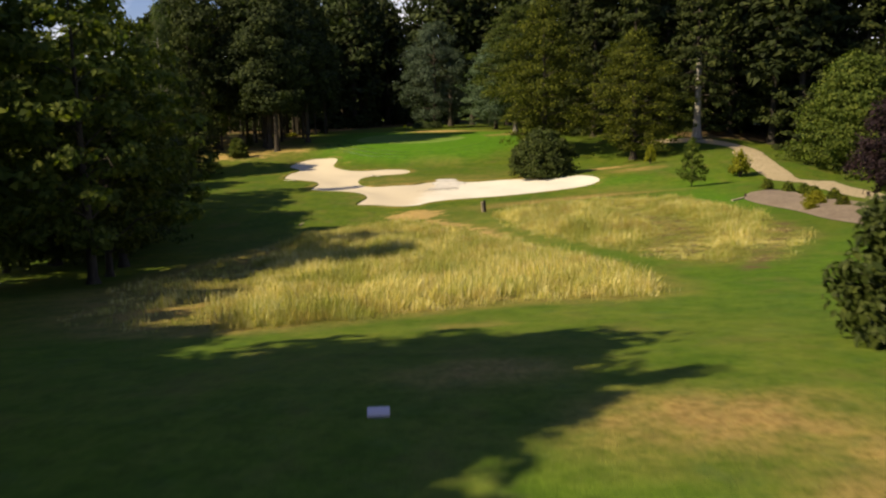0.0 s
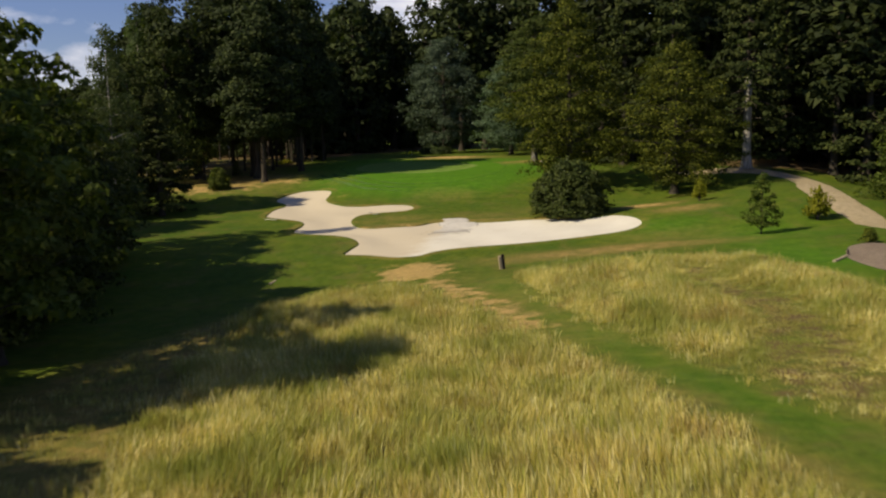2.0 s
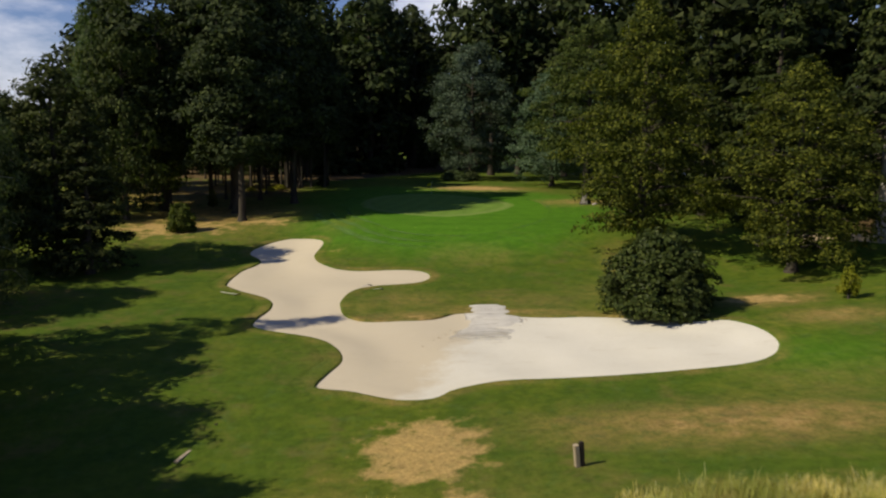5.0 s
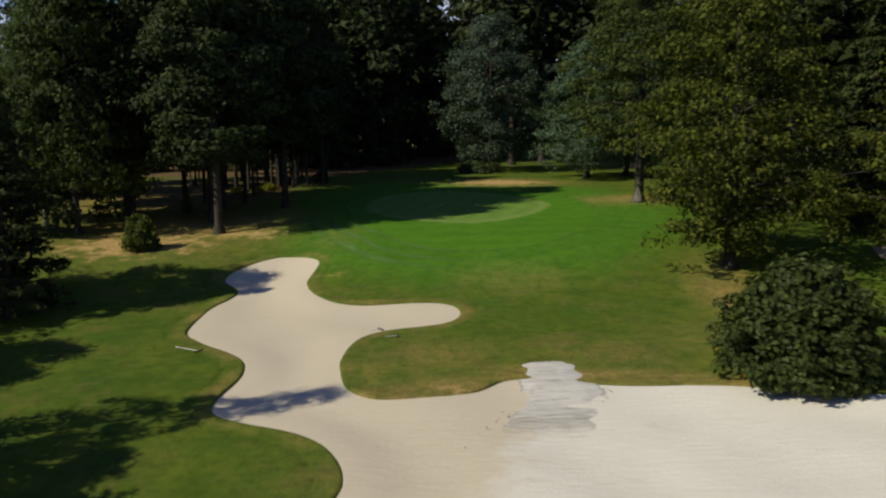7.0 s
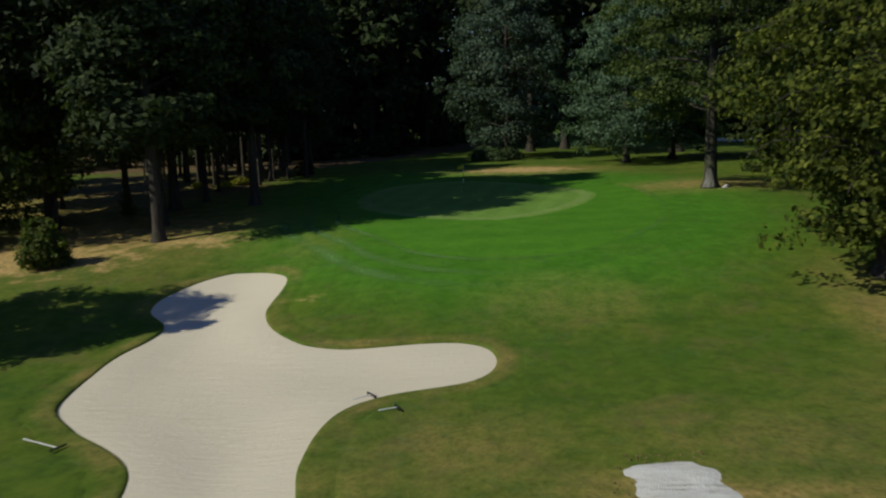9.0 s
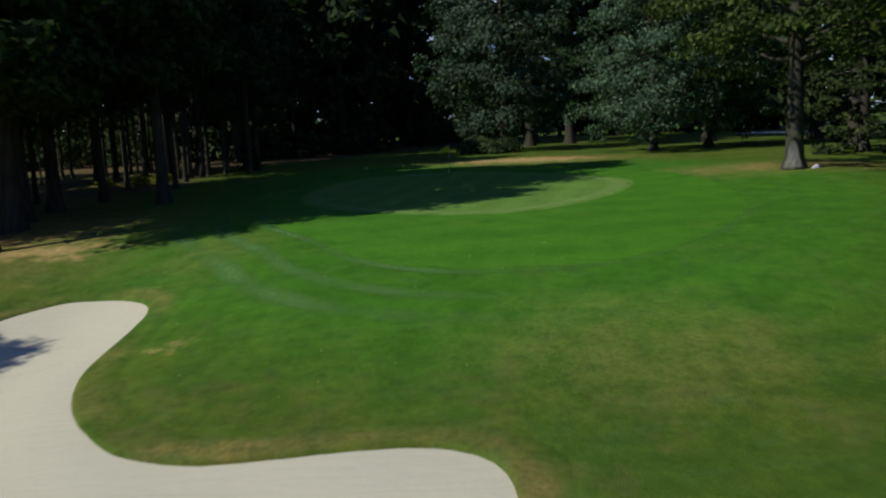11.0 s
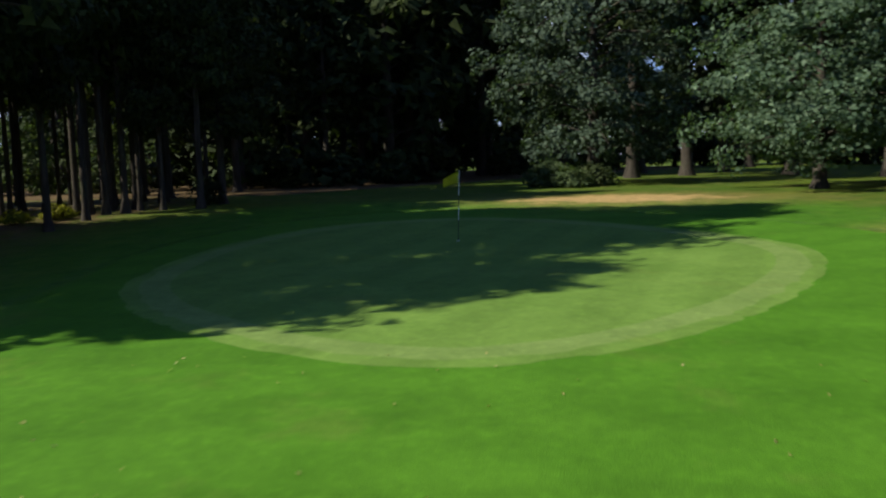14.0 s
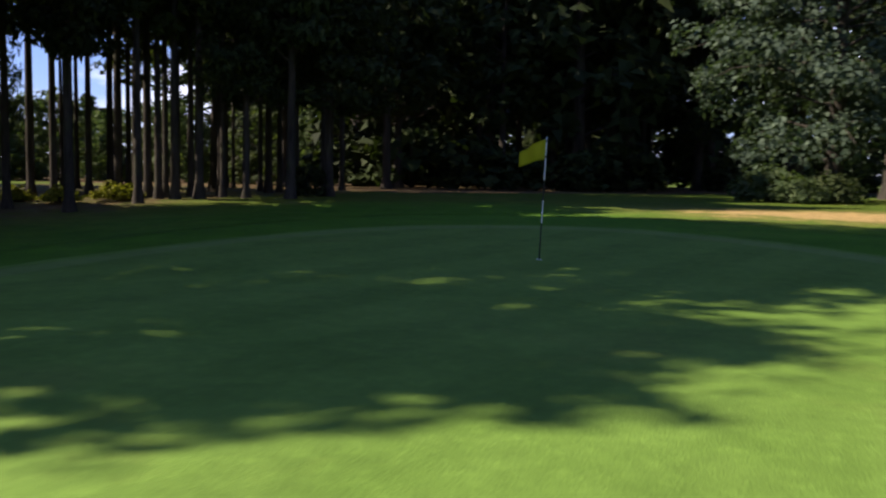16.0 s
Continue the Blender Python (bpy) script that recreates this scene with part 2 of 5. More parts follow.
def leaf_material(name, dark, light, tip, through_light=0.3, rough=0.7):
    n = Nodes(name)
    geo = n.add("ShaderNodeNewGeometry")
    info = n.add("ShaderNodeObjectInfo")
    c = n.ramp(geo.outputs["Random Per Island"], (0.0, dark), (0.6, light), (1.0, tip))
    c = n.mix(n.grey(n.noise(0.45, 3, 0.6), 0.42, 0.62, 0.0, 0.55), c, tuple(v * 0.62 for v in light))
    hue = n.add("ShaderNodeHueSaturation")
    n.link(n.grey(info.outputs["Random"], 0, 1, 0.490, 0.512), hue.inputs["Hue"])
    n.link(n.grey(info.outputs["Random"], 0, 1, 0.8, 1.15), hue.inputs["Value"])
    n.link(c, hue.inputs["Color"])
    b = n.add("ShaderNodeBsdfPrincipled", Roughness=rough)
    b.inputs["Specular IOR Level"].default_value = 0.14
    n.link(hue.outputs[0], b.inputs["Base Color"])
    t = n.add("ShaderNodeBsdfTranslucent")
    n.link(n.mix(1.0, hue.outputs[0], (1.3, 1.5, 0.6), "MULTIPLY"), t.inputs[0])
    m = n.add("ShaderNodeMixShader", Fac=through_light)
    n.link(b.outputs[0], m.inputs[1])
    n.link(t.outputs[0], m.inputs[2])
    n.link(m.outputs[0], n.out.inputs[0])
    return n.mat


def blade_material(name, stops, through_light=0.3):
    n = Nodes(name)
    geo = n.add("ShaderNodeNewGeometry")
    c = n.ramp(geo.outputs["Random Per Island"], *stops)
    patch = n.noise(0.32, 5, 0.6)
    c = n.mix(n.grey(patch, 0.42, 0.62, 0.0, 0.8), c, (0.25, 0.31, 0.050))
    c = n.mix(n.grey(n.noise(0.13, 5, 0.65, stretch=(1.0, 0.55, 1.0)), 0.52, 0.64, 0.0, 0.45), c, (0.26, 0.26, 0.045))
    c = n.mix(n.grey(n.noise(0.7, 4, 0.6), 0.52, 0.68, 0.0, 0.6), c, (0.40, 0.27, 0.09))
    b = n.add("ShaderNodeBsdfPrincipled", Roughness=0.6)
    b.inputs["Specular IOR Level"].default_value = 0.3
    t = n.add("ShaderNodeBsdfTranslucent")
    n.link(c, b.inputs["Base Color"])
    n.link(c, t.inputs[0])
    m = n.add("ShaderNodeMixShader", Fac=through_light)
    n.link(b.outputs[0], m.inputs[1])
    n.link(t.outputs[0], m.inputs[2])
    n.link(m.outputs[0], n.out.inputs[0])
    return n.mat


def bark_material(name, dark, light):
    n = Nodes(name)
    ridges = n.noise(5.0, 6, 0.7, stretch=(1.0, 1.0, 0.16))
    blot = n.noise(1.3, 4, 0.6)
    c = n.ramp(ridges, (0.32, dark), (0.62, light))
    c = n.mix(n.grey(blot, 0.55, 0.75, 0.0, 0.5), c, (0.07, 0.085, 0.04))
    return n.surface(c, 0.95, n.bump(ridges, 0.9, 0.06), 0.15)


def plain(name, color, rough=0.6, spec=0.3, metal=0.0, wear=0.25):
    n = Nodes(name)
    c = n.mix(n.grey(n.noise(14.0, 5, 0.7), 0.4, 0.75, 0.0, wear), color, tuple(v * 0.55 for v in color))
    return n.surface(c, rough, n.bump(n.noise(60.0, 3, 0.6), 0.15, 0.01), spec, metal)


M_TURF = turf_material()
M_GREEN = mown_material("putting_turf", (0.100, 0.186, 0.026), (0.140, 0.238, 0.040), 0.16, 1.9, radians(12))
M_FRINGE = mown_material("fringe_turf", (0.050, 0.142, 0.005), (0.072, 0.188, 0.009), 0.12, 2.6, radians(84))
M_LINE = line_material("line_turf", (0.142, 0.278, 0.068))
M_PASS = mown_material("perimeter_pass_turf", (0.136, 0.216, 0.046), (0.182, 0.268, 0.066), 0.0, 1.2, radians(40))
M_SAND = sand_material("bunker_sand", (0.635, 0.616, 0.548), (0.682, 0.664, 0.596), 0.4, (0.55, 0.475, 0.345))
M_SAND_WASHED = washed_material("washed_sand")
M_PATH = gravel_material("path_gravel", (0.50, 0.41, 0.26), (0.61, 0.51, 0.34))
M_BED = gravel_material("bed_soil", (0.29, 0.23, 0.18), (0.39, 0.32, 0.25))
M_NEEDLES = gravel_material("needle_litter", (0.26, 0.165, 0.075), (0.34, 0.23, 0.11))
M_LEAF_OAK = leaf_material("oak_leaf", (0.036, 0.058, 0.013), (0.088, 0.119, 0.022), (0.168, 0.190, 0.040), 0.34)
M_LEAF_WOOD = leaf_material("woodland_leaf", (0.016, 0.026, 0.010), (0.035, 0.052, 0.016), (0.072, 0.092, 0.028), 0.2)
M_LEAF_EDGE = leaf_material("wood_edge_leaf", (0.020, 0.032, 0.009), (0.046, 0.064, 0.015), (0.092, 0.110, 0.026), 0.25)
M_LEAF_BEAM = leaf_material("hornbeam_leaf", (0.018, 0.032, 0.006), (0.086, 0.112, 0.014), (0.205, 0.225, 0.032), 0.30)
M_LEAF_COOL = leaf_material("maple_leaf", (0.036, 0.064, 0.036), (0.096, 0.150, 0.087), (0.192, 0.262, 0.165), 0.3)
M_LEAF_BEECH = leaf_material("beech_leaf", (0.028, 0.046, 0.010), (0.068, 0.098, 0.022), (0.140, 0.170, 0.040), 0.3)
M_LEAF_LIME = leaf_material("lime_leaf", (0.028, 0.046, 0.029), (0.066, 0.098, 0.064), (0.138, 0.182, 0.124), 0.24)
M_LEAF_SPRUCE = leaf_material("spruce_needle", (0.016, 0.028, 0.009), (0.040, 0.058, 0.015), (0.084, 0.102, 0.026), 0.18, 0.75)
M_LEAF_BIRCH = leaf_material("birch_leaf", (0.045, 0.070, 0.028), (0.080, 0.110, 0.045), (0.120, 0.150, 0.065), 0.35)
M_LEAF_BUSH = leaf_material("evergreen_shrub_leaf", (0.026, 0.040, 0.010), (0.052, 0.072, 0.017), (0.092, 0.112, 0.028), 0.2, 0.5)
M_LEAF_PURPLE = leaf_material("purple_leaf", (0.012, 0.008, 0.011), (0.028, 0.017, 0.022), (0.056, 0.032, 0.036), 0.2)
M_LEAF_YELLOW = leaf_material("yellow_shrub_leaf", (0.12, 0.13, 0.012), (0.22, 0.23, 0.02), (0.34, 0.33, 0.04), 0.3)
M_LEAF_DRY = leaf_material("dry_leaf", (0.30, 0.24, 0.08), (0.45, 0.38, 0.15), (0.60, 0.52, 0.28), 0.2)
M_BARK = bark_material("bark", (0.027, 0.023, 0.019), (0.076, 0.066, 0.054))
M_BARK_PALE = bark_material("pale_bark", (0.16, 0.15, 0.13), (0.42, 0.40, 0.37))
M_STRAW = blade_material("fescue_blade", ((0.0, (0.26, 0.33, 0.05)), (0.3, (0.63, 0.55, 0.12)), (0.65, (0.86, 0.75, 0.29)), (1.0, (0.92, 0.89, 0.50))), 0.42)
M_FLAG = plain("flag_cloth", (0.62, 0.60, 0.03), 0.75, 0.1, 0.0, 0.1)
M_WHITE = plain("white_paint", (0.78, 0.78, 0.76), 0.4, 0.4, 0.0, 0.15)
M_BLACK = plain("black_paint", (0.015, 0.016, 0.018), 0.45, 0.4, 0.0, 0.3)
M_WOODGREY = plain("weathered_wood", (0.42, 0.35, 0.26), 0.85, 0.2, 0.0, 0.6)
M_WOODDARK = plain("dark_wood", (0.045, 0.035, 0.03), 0.85, 0.2, 0.0, 0.6)
M_PLATE = plain("stone_plate", (0.62, 0.56, 0.60), 0.6, 0.3, 0.0, 0.2)


# ---- the lie of the land ----
KEY_Y = (-20, 0, 11, 15, 20.5, 25.5, 29, 33, 36, 40, 46, 52, 58, 65, 72, 80, 88, 96, 100, 104, 108, 112, 118, 130, 142, 160, 260)
KEY_Z = (3.2, 3.2, 3.05, 2.45, 1.65, 1.05, 0.7, 0.25, 0.05, -0.45, -0.85, -1.1, -1.4, -1.7, -1.78, -1.3, -0.95, -0.8, -0.5, 0.3, 1.15, 1.5, 1.7, 1.8, 2.3, 2.4, 2.4)
# how steeply the fairway falls from right to left
FALL_Y = (-20, 15, 30, 36, 42, 50, 60, 66, 70, 73.5)
FALL = (0.03, 0.03, 0.04, 0.06, 0.07, 0.085, 0.09, 0.08, 0.04, 0.0)


def mound(x, y, cx, cy, sx, sy, a):
    return a * np.exp(-((x - cx) / sx) ** 2 - ((y - cy) / sy) ** 2)


def land(x, y):
    """Height of the turf before the bunkers are cut."""
    x, y = np.asarray(x, float), np.asarray(y, float)
    z = sum(w * np.interp(y + o, KEY_Y, KEY_Z) for o, w in ((-4, .15), (-2, .2), (0, .3), (2, .2), (4, .15)))
    z = z + np.where(x < 0, 12 * np.tanh(x / 12), 20 * np.tanh(x / 20)) * np.interp(y, FALL_Y, FALL)
    z = z + mound(x, y, -31, 114, 12, 16, -1.0) + mound(x, y, -17, 107, 5, 6, -0.8) + mound(x, y, 16, 80, 10, 13, 0.85)
    z = z + mound(x, y, 32, 104, 10, 16, 1.6) + mound(x, y, 30, 82, 10, 14, 2.0) + mound(x, y, 11.5, 126, 6.5, 9, 0.5)
    return z + 0.012 * np.sin(x * 0.31 + y * 0.17) * np.sin(y * 0.43 - x * 0.22)


def h(x, y):
    return float(land(x, y))


def closed_curve(points, step=0.35):
    """A smooth closed outline through the points (Catmull-Rom), about step apart."""
    p = np.array(points, float)
    out = []
    for i in range(len(p)):
        a, b, c, d = p[i - 1], p[i], p[(i + 1) % len(p)], p[(i + 2) % len(p)]
        n = max(2, int(np.linalg.norm(c - b) / step))
        for k in range(n):
            t = k / n
            out.append(0.5 * (2 * b + (c - a) * t + (2 * a - 5 * b + 4 * c - d) * t * t + (3 * b - a - 3 * c + d) * t ** 3))
    return np.array(out)


def inside(poly, x, y):
    """Signed distance to a closed outline: plus inside."""
    x, y = np.asarray(x, float), np.asarray(y, float)
    best, odd = np.full(x.shape, 1e9), np.zeros(x.shape, bool)
    for (ax, ay), (bx, by) in zip(poly, np.roll(poly, -1, 0)):
        dx, dy = bx - ax, by - ay
        t = np.clip(((x - ax) * dx + (y - ay) * dy) / max(dx * dx + dy * dy, 1e-9), 0, 1)
        best = np.minimum(best, (x - ax - t * dx) ** 2 + (y - ay - t * dy) ** 2)
        if ay != by:
            odd ^= ((ay > y) != (by > y)) & (x < (bx - ax) * (y - ay) / (by - ay) + ax)
    return np.where(odd, 1, -1) * np.sqrt(best)


def near(poly, x, y, reach):
    """inside(), worked out only round the outline."""
    d = np.full(x.shape, -99.0)
    m = (x > poly[:, 0].min() - reach) & (x < poly[:, 0].max() + reach) & (y > poly[:, 1].min() - reach) & (y < poly[:, 1].max() + reach)
    if m.any():
        d[m] = inside(poly, x[m], y[m])
    return d


def soft(v, lo, hi):
    t = np.clip((v - lo) / (hi - lo), 0, 1)
    return t * t * (3 - 2 * t)


BUNKER = closed_curve([(-18.9, 106.9), (-16.6, 109.3), (-13.6, 107.8), (-13.4, 103.0), (-11.8, 99.9), (-9.6, 98.7), (-5.0, 98.9), (-3.9, 97.3), (-4.7, 95.3),
    (-7.4, 94.1), (-8.7, 92.7), (-9.1, 90.4), (-8.9, 88.0), (-8.1, 85.6), (-6.5, 84.7), (-3.3, 85.4), (-1.5, 86.9), (1.7, 86.3), (7.8, 85.3), (11.5, 83.7), (13.3, 83.5), (14.3, 81.8),
    (14.6, 79.4), (13.9, 77.6), (12.3, 76.4), (8.9, 75.9), (3.6, 75.4), (0.7, 75.1), (-1.4, 74.0), (-2.4, 72.8), (-4.0, 72.6), (-6.0, 73.4), (-7.8, 73.9), (-7.6, 75.8),
    (-7.2, 77.6), (-7.8, 79.6), (-9.3, 81.2), (-13.1, 83.2), (-13.1, 87.4), (-13.9, 89.6), (-16.4, 91.9), (-17.85, 94.1), (-18.0, 98.0), (-17.5, 102.0), (-19.0, 104.6)])
FAR_BUNKER = closed_curve([(27, 188), (29, 183), (33, 181), (37, 184), (37, 190), (34, 196), (30, 196)], 1.0)
GREEN = closed_curve([(-12.6, 124.0), (-10.8, 120.4), (-8.2, 117.9), (-6.2, 116.7), (-4.3, 116.1), (-2.6, 116.4), (-0.6, 117.8), (1.6, 120.8), (3.2, 124.8), (3.3, 128.2), (1.5, 132.0),
    (-2.0, 135.4), (-6.5, 137.0), (-11.0, 135.2), (-13.2, 130.0)])
FRINGE = closed_curve([(-13.4, 121.0), (-12.4, 116.6), (-9.6, 112.0), (-8.4, 109.9), (-6.9, 108.5), (-5.2, 107.8), (-2.9, 107.6), (-0.1, 108.3), (2.8, 110.6), (5.6, 115.5), (6.6, 122.0),
    (6.0, 129.5), (3.2, 135.0), (-2.0, 138.6), (-7.0, 139.8), (-12.5, 137.6), (-15.2, 130.0)])
ROUGH_A = closed_curve([(-9.0, 21.5), (-5.2, 20.4), (-1.9, 21.9), (0.1, 23.1), (2.4, 23.6), (4.1, 23.2), (6.1, 24.2), (6.4, 28.0), (5.4, 34.8), (4.0, 40.5), (2.4, 47.0), (0.3, 54.0), (-1.8, 59.5), (-4.6, 62.2),
    (-7.5, 61.5), (-10.2, 57.0), (-12.5, 50.0), (-14.0, 42.0), (-13.5, 34.0), (-12.0, 27.0)], 1.0)
ROUGH_B = closed_curve([(3.4, 60.5), (5.2, 62.6), (8.4, 62.5), (11.5, 62.2), (14.6, 61.8), (16.6, 58.5), (17.6, 50.5), (17.4, 42.0), (14.6, 35.0), (11.5, 30.8), (9.6, 32.6), (8.2, 37.5), (6.8, 43.0), (5.2, 50.0), (4.2, 55.5)], 1.0)
# wheel tracks pressed into the tall grass
TRACKS = ((12.4, 58.0, 12.2, 45.0), (12.2, 45.0, 10.7, 40.5), (10.7, 40.5, 8.9, 35.0), (13.2, 50.0, 12.6, 42.0), (12.6, 42.0, 9.8, 33.6), (18.0, 44.4, 10.6, 28.8))
SAND_DROP = 0.06


def dug(x, y):
    """Height of the ground sheet with the bunkers cut into it."""
    z = land(x, y)
    for poly in (BUNKER, FAR_BUNKER):
        z = z - 0.75 * soft(near(poly, x, y, 2.0), -0.75, 0.15)
    return z


def segment(x, y, ax, ay, bx, by):
    dx, dy = bx - ax, by - ay
    t = np.clip(((x - ax) * dx + (y - ay) * dy) / (dx * dx + dy * dy), 0, 1)
    return np.hypot(x - ax - t * dx, y - ay - t * dy)


def zones(x, y):
    """Turf in three kinds: dry, lush and bare."""
    x, y = np.asarray(x, float), np.asarray(y, float)
    ra, rb = near(ROUGH_A, x, y, 6), near(ROUGH_B, x, y, 6)
    dry = np.maximum(0.6 * soft(ra, -2.5, 0.5), 0.35 * soft(rb, -2.0, 0.5))
    for cx, cy, sx, sy, a in ((-27, 119, 9, 9, 1.0), (-36, 132, 14, 12, 0.7), (3.4, 9.9, 2.0, 1.5, 1.0), (5.2, 7.5, 2, 2.5, 0.9), (0.6, 13.2, 1.6, 1.2, 0.8), (0.5, 19.2, 1.1, 0.35, 1.0), (10.5, 69.0, 8, 2.6, 1.0), (15.5, 73, 5, 4, 0.3), (-9, 26, 3.0, 5, 0.75), (-13, 32, 3, 6, 0.5), (-4, 78, 5, 4, 0.4), (-1, 50, 9, 14, 0.45), (17, 88, 3.0, 2.0, 0.95),
                              (19, 83, 3, 1.6, 0.8), (11.5, 100, 2.5, 6, 0.7), (11, 128, 6, 4, 0.8), (-0.6, 144.0, 6.5, 4.0, 1.0), (2, 15, 16, 10, 0.17), (-5, 90, 3.5, 3, 0.42), (3, 90, 5, 3, 0.35), (8, 92, 4, 5, 0.3), (-13, 113, 2, 3, 0.3), (-1, 103, 4, 3, 0.3)):
        dry = np.maximum(dry, mound(x, y, cx, cy, sx, sy, a))
    rim = near(BUNKER, x, y, 5)
    patchy = 0.5 + 0.5 * np.sin(x * 0.9 + 1.7 * np.sin(y * 0.6)) * np.sin(y * 1.1 + x * 0.4)
    dry = np.maximum(dry, (0.08 + 0.5 * patchy) * np.exp(-((rim + 0.3) / 0.4) ** 2))
    bank = soft(rim, -2.6, -1.2) * soft(y, 83, 85) * soft(x, -9, -7) * (1 - soft(y - 0.25 * x, 90, 92.5)) * (1 - soft(x, 11, 15))
    dry = np.maximum(dry, bank * (0.3 + 0.5 * patchy))
    lush = np.maximum(soft(near(FRINGE, x, y, 11), -9, -2.5), mound(x, y, 21, 71, 5, 5, 0.8))
    lush = np.maximum(lush, 0.42 * soft(26 - y + 0.9 * np.maximum(x, 0), 0, 8) * (1 - soft(y, 40, 48)))
    strip = np.minimum(segment(x, y, 2.6, 60, 6.6, 38), segment(x, y, 6.6, 38, 9.5, 26))
    lush = np.maximum(lush, 0.4 * np.exp(-(strip / 1.6) ** 2))
    lush = np.maximum(lush, mound(x, y, 19.5, 60, 3, 9, 0.8))
    lush = np.maximum(lush, mound(x, y, 16.0, 77.0, 3.5, 3, 0.75))
    bare = mound(x, y, -2.5, 67.2, 2.6, 3.6, 1.0) + mound(x, y, 0.4, 57.3, 1.4, 2.4, 0.7)
    trail = np.minimum(segment(x, y, -0.9, 63.0, 1.4, 54.3), segment(x, y, 1.4, 54.3, 3.4, 47.0))
    bare = np.maximum(bare, 0.6 * np.exp(-(trail / 1.3) ** 2))
    bare = np.maximum(bare, mound(x, y, 17, 88.5, 2.6, 1.5, 0.8))
    bare = np.maximum(bare, 0.42 * bank * patchy)
    bare = np.maximum(bare, mound(x, y, 10.0, 68.6, 7.5, 1.5, 0.38))
    bare = np.maximum(bare, mound(x, y, -11.6, 104.2, 1.2, 0.8, 0.40))
    bare = np.maximum(bare, mound(x, y, -0.6, 144.4, 5.2, 3.0, 1.0))
    bare = np.maximum(bare, np.maximum(mound(x, y, -28, 112.5, 8, 5, 0.68), mound(x, y, -20.5, 115.0, 4, 3, 0.62)))
    litter = np.maximum(0.55 * soft(-19 - x, -1, 5) * soft(y, 126, 136) * soft(x, -48, -38), soft(y - 150 - np.maximum(x + 20, 0) * 1.9, 0, 8))
    litter = np.maximum(litter * (1 - soft(y, 226, 236)), soft(-22 - x, 0, 6) * soft(y, 48, 56) * (1 - soft(y, 90, 100)) * 0.4)
    litter = np.maximum(litter, soft(x - 27 - (y < 100) * 9, 0, 4) * soft(y, 100, 108) * (1 - soft(y, 140, 152)))
    litter = np.maximum(litter, 0.52 * np.exp(-(np.min([segment(x, y, *q) for q in TRACKS], axis=0) / 1.0) ** 2))
    return np.clip(np.stack([dry, lush, bare, litter], -1), 0, 1)


def sheet(name, verts, faces, material, zoned=False, smooth=True):
    me = bpy.data.meshes.new(name)
    me.from_pydata([tuple(v) for v in verts], [], faces)
    me.materials.append(material)
    if smooth:
        me.polygons.foreach_set("use_smooth", [True] * len(me.polygons))
    if zoned:
        v = np.asarray(verts)
        at = me.color_attributes.new("zone", "FLOAT_COLOR", "POINT")
        at.data.foreach_set("color", zones(v[:, 0], v[:, 1]).astype(np.float32).ravel())
    me.update()
    return new(name, me)


def spread(lo, hi, step, far):
    """Grid lines step apart from lo to hi, and then wider and wider out to far."""
    mid = np.arange(lo, hi + step / 2, step)
    out, d, s = [], 0.0, step
    while d < far:
        s *= 1.35
        d += s
        out.append(d)
    out = np.array(out)
    return np.concatenate([lo - out[::-1], mid, hi + out])


def make_ground():
    xs, ys = spread(-42, 44, 0.5, 1800), spread(4, 170, 0.5, 1800)
    gx, gy = np.meshgrid(xs, ys)
    v = np.stack([gx.ravel(), gy.ravel(), dug(gx.ravel(), gy.ravel())], -1)
    nx, ny = len(xs), len(ys)
    i = (np.arange(ny - 1)[:, None] * nx + np.arange(nx - 1)).ravel()
    f = np.stack([i, i + 1, i + nx + 1, i + nx], -1).tolist()
    return tagged(sheet("ground", v, f, M_TURF, True), "mown golf course turf with dry brown patches", "ground", kind="structure")


def filled(name, outline, spacing, height, material, zoned=False):
    """A sheet that fills a closed outline, its height a function of x, y and the distance to the edge."""
    x0, y0 = outline.min(0)
    x1, y1 = outline.max(0)
    gx, gy = np.meshgrid(np.arange(x0, x1, spacing), np.arange(y0, y1, spacing))
    gx, gy = gx.ravel(), gy.ravel()
    keep = inside(outline, gx, gy) > spacing * 0.45
    pts = [Vector(p) for p in outline] + [Vector(p) for p in zip(gx[keep], gy[keep])]
    n = len(outline)
    vs, _, fs, *_ = delaunay_2d_cdt(pts, [], [list(range(n))], 1, 1e-5)
    a = np.array([tuple(p) for p in vs])
    z = height(a[:, 0], a[:, 1], np.maximum(inside(outline, a[:, 0], a[:, 1]), 0))
    return sheet(name, np.column_stack([a, z]), [list(f) for f in fs], material, zoned)


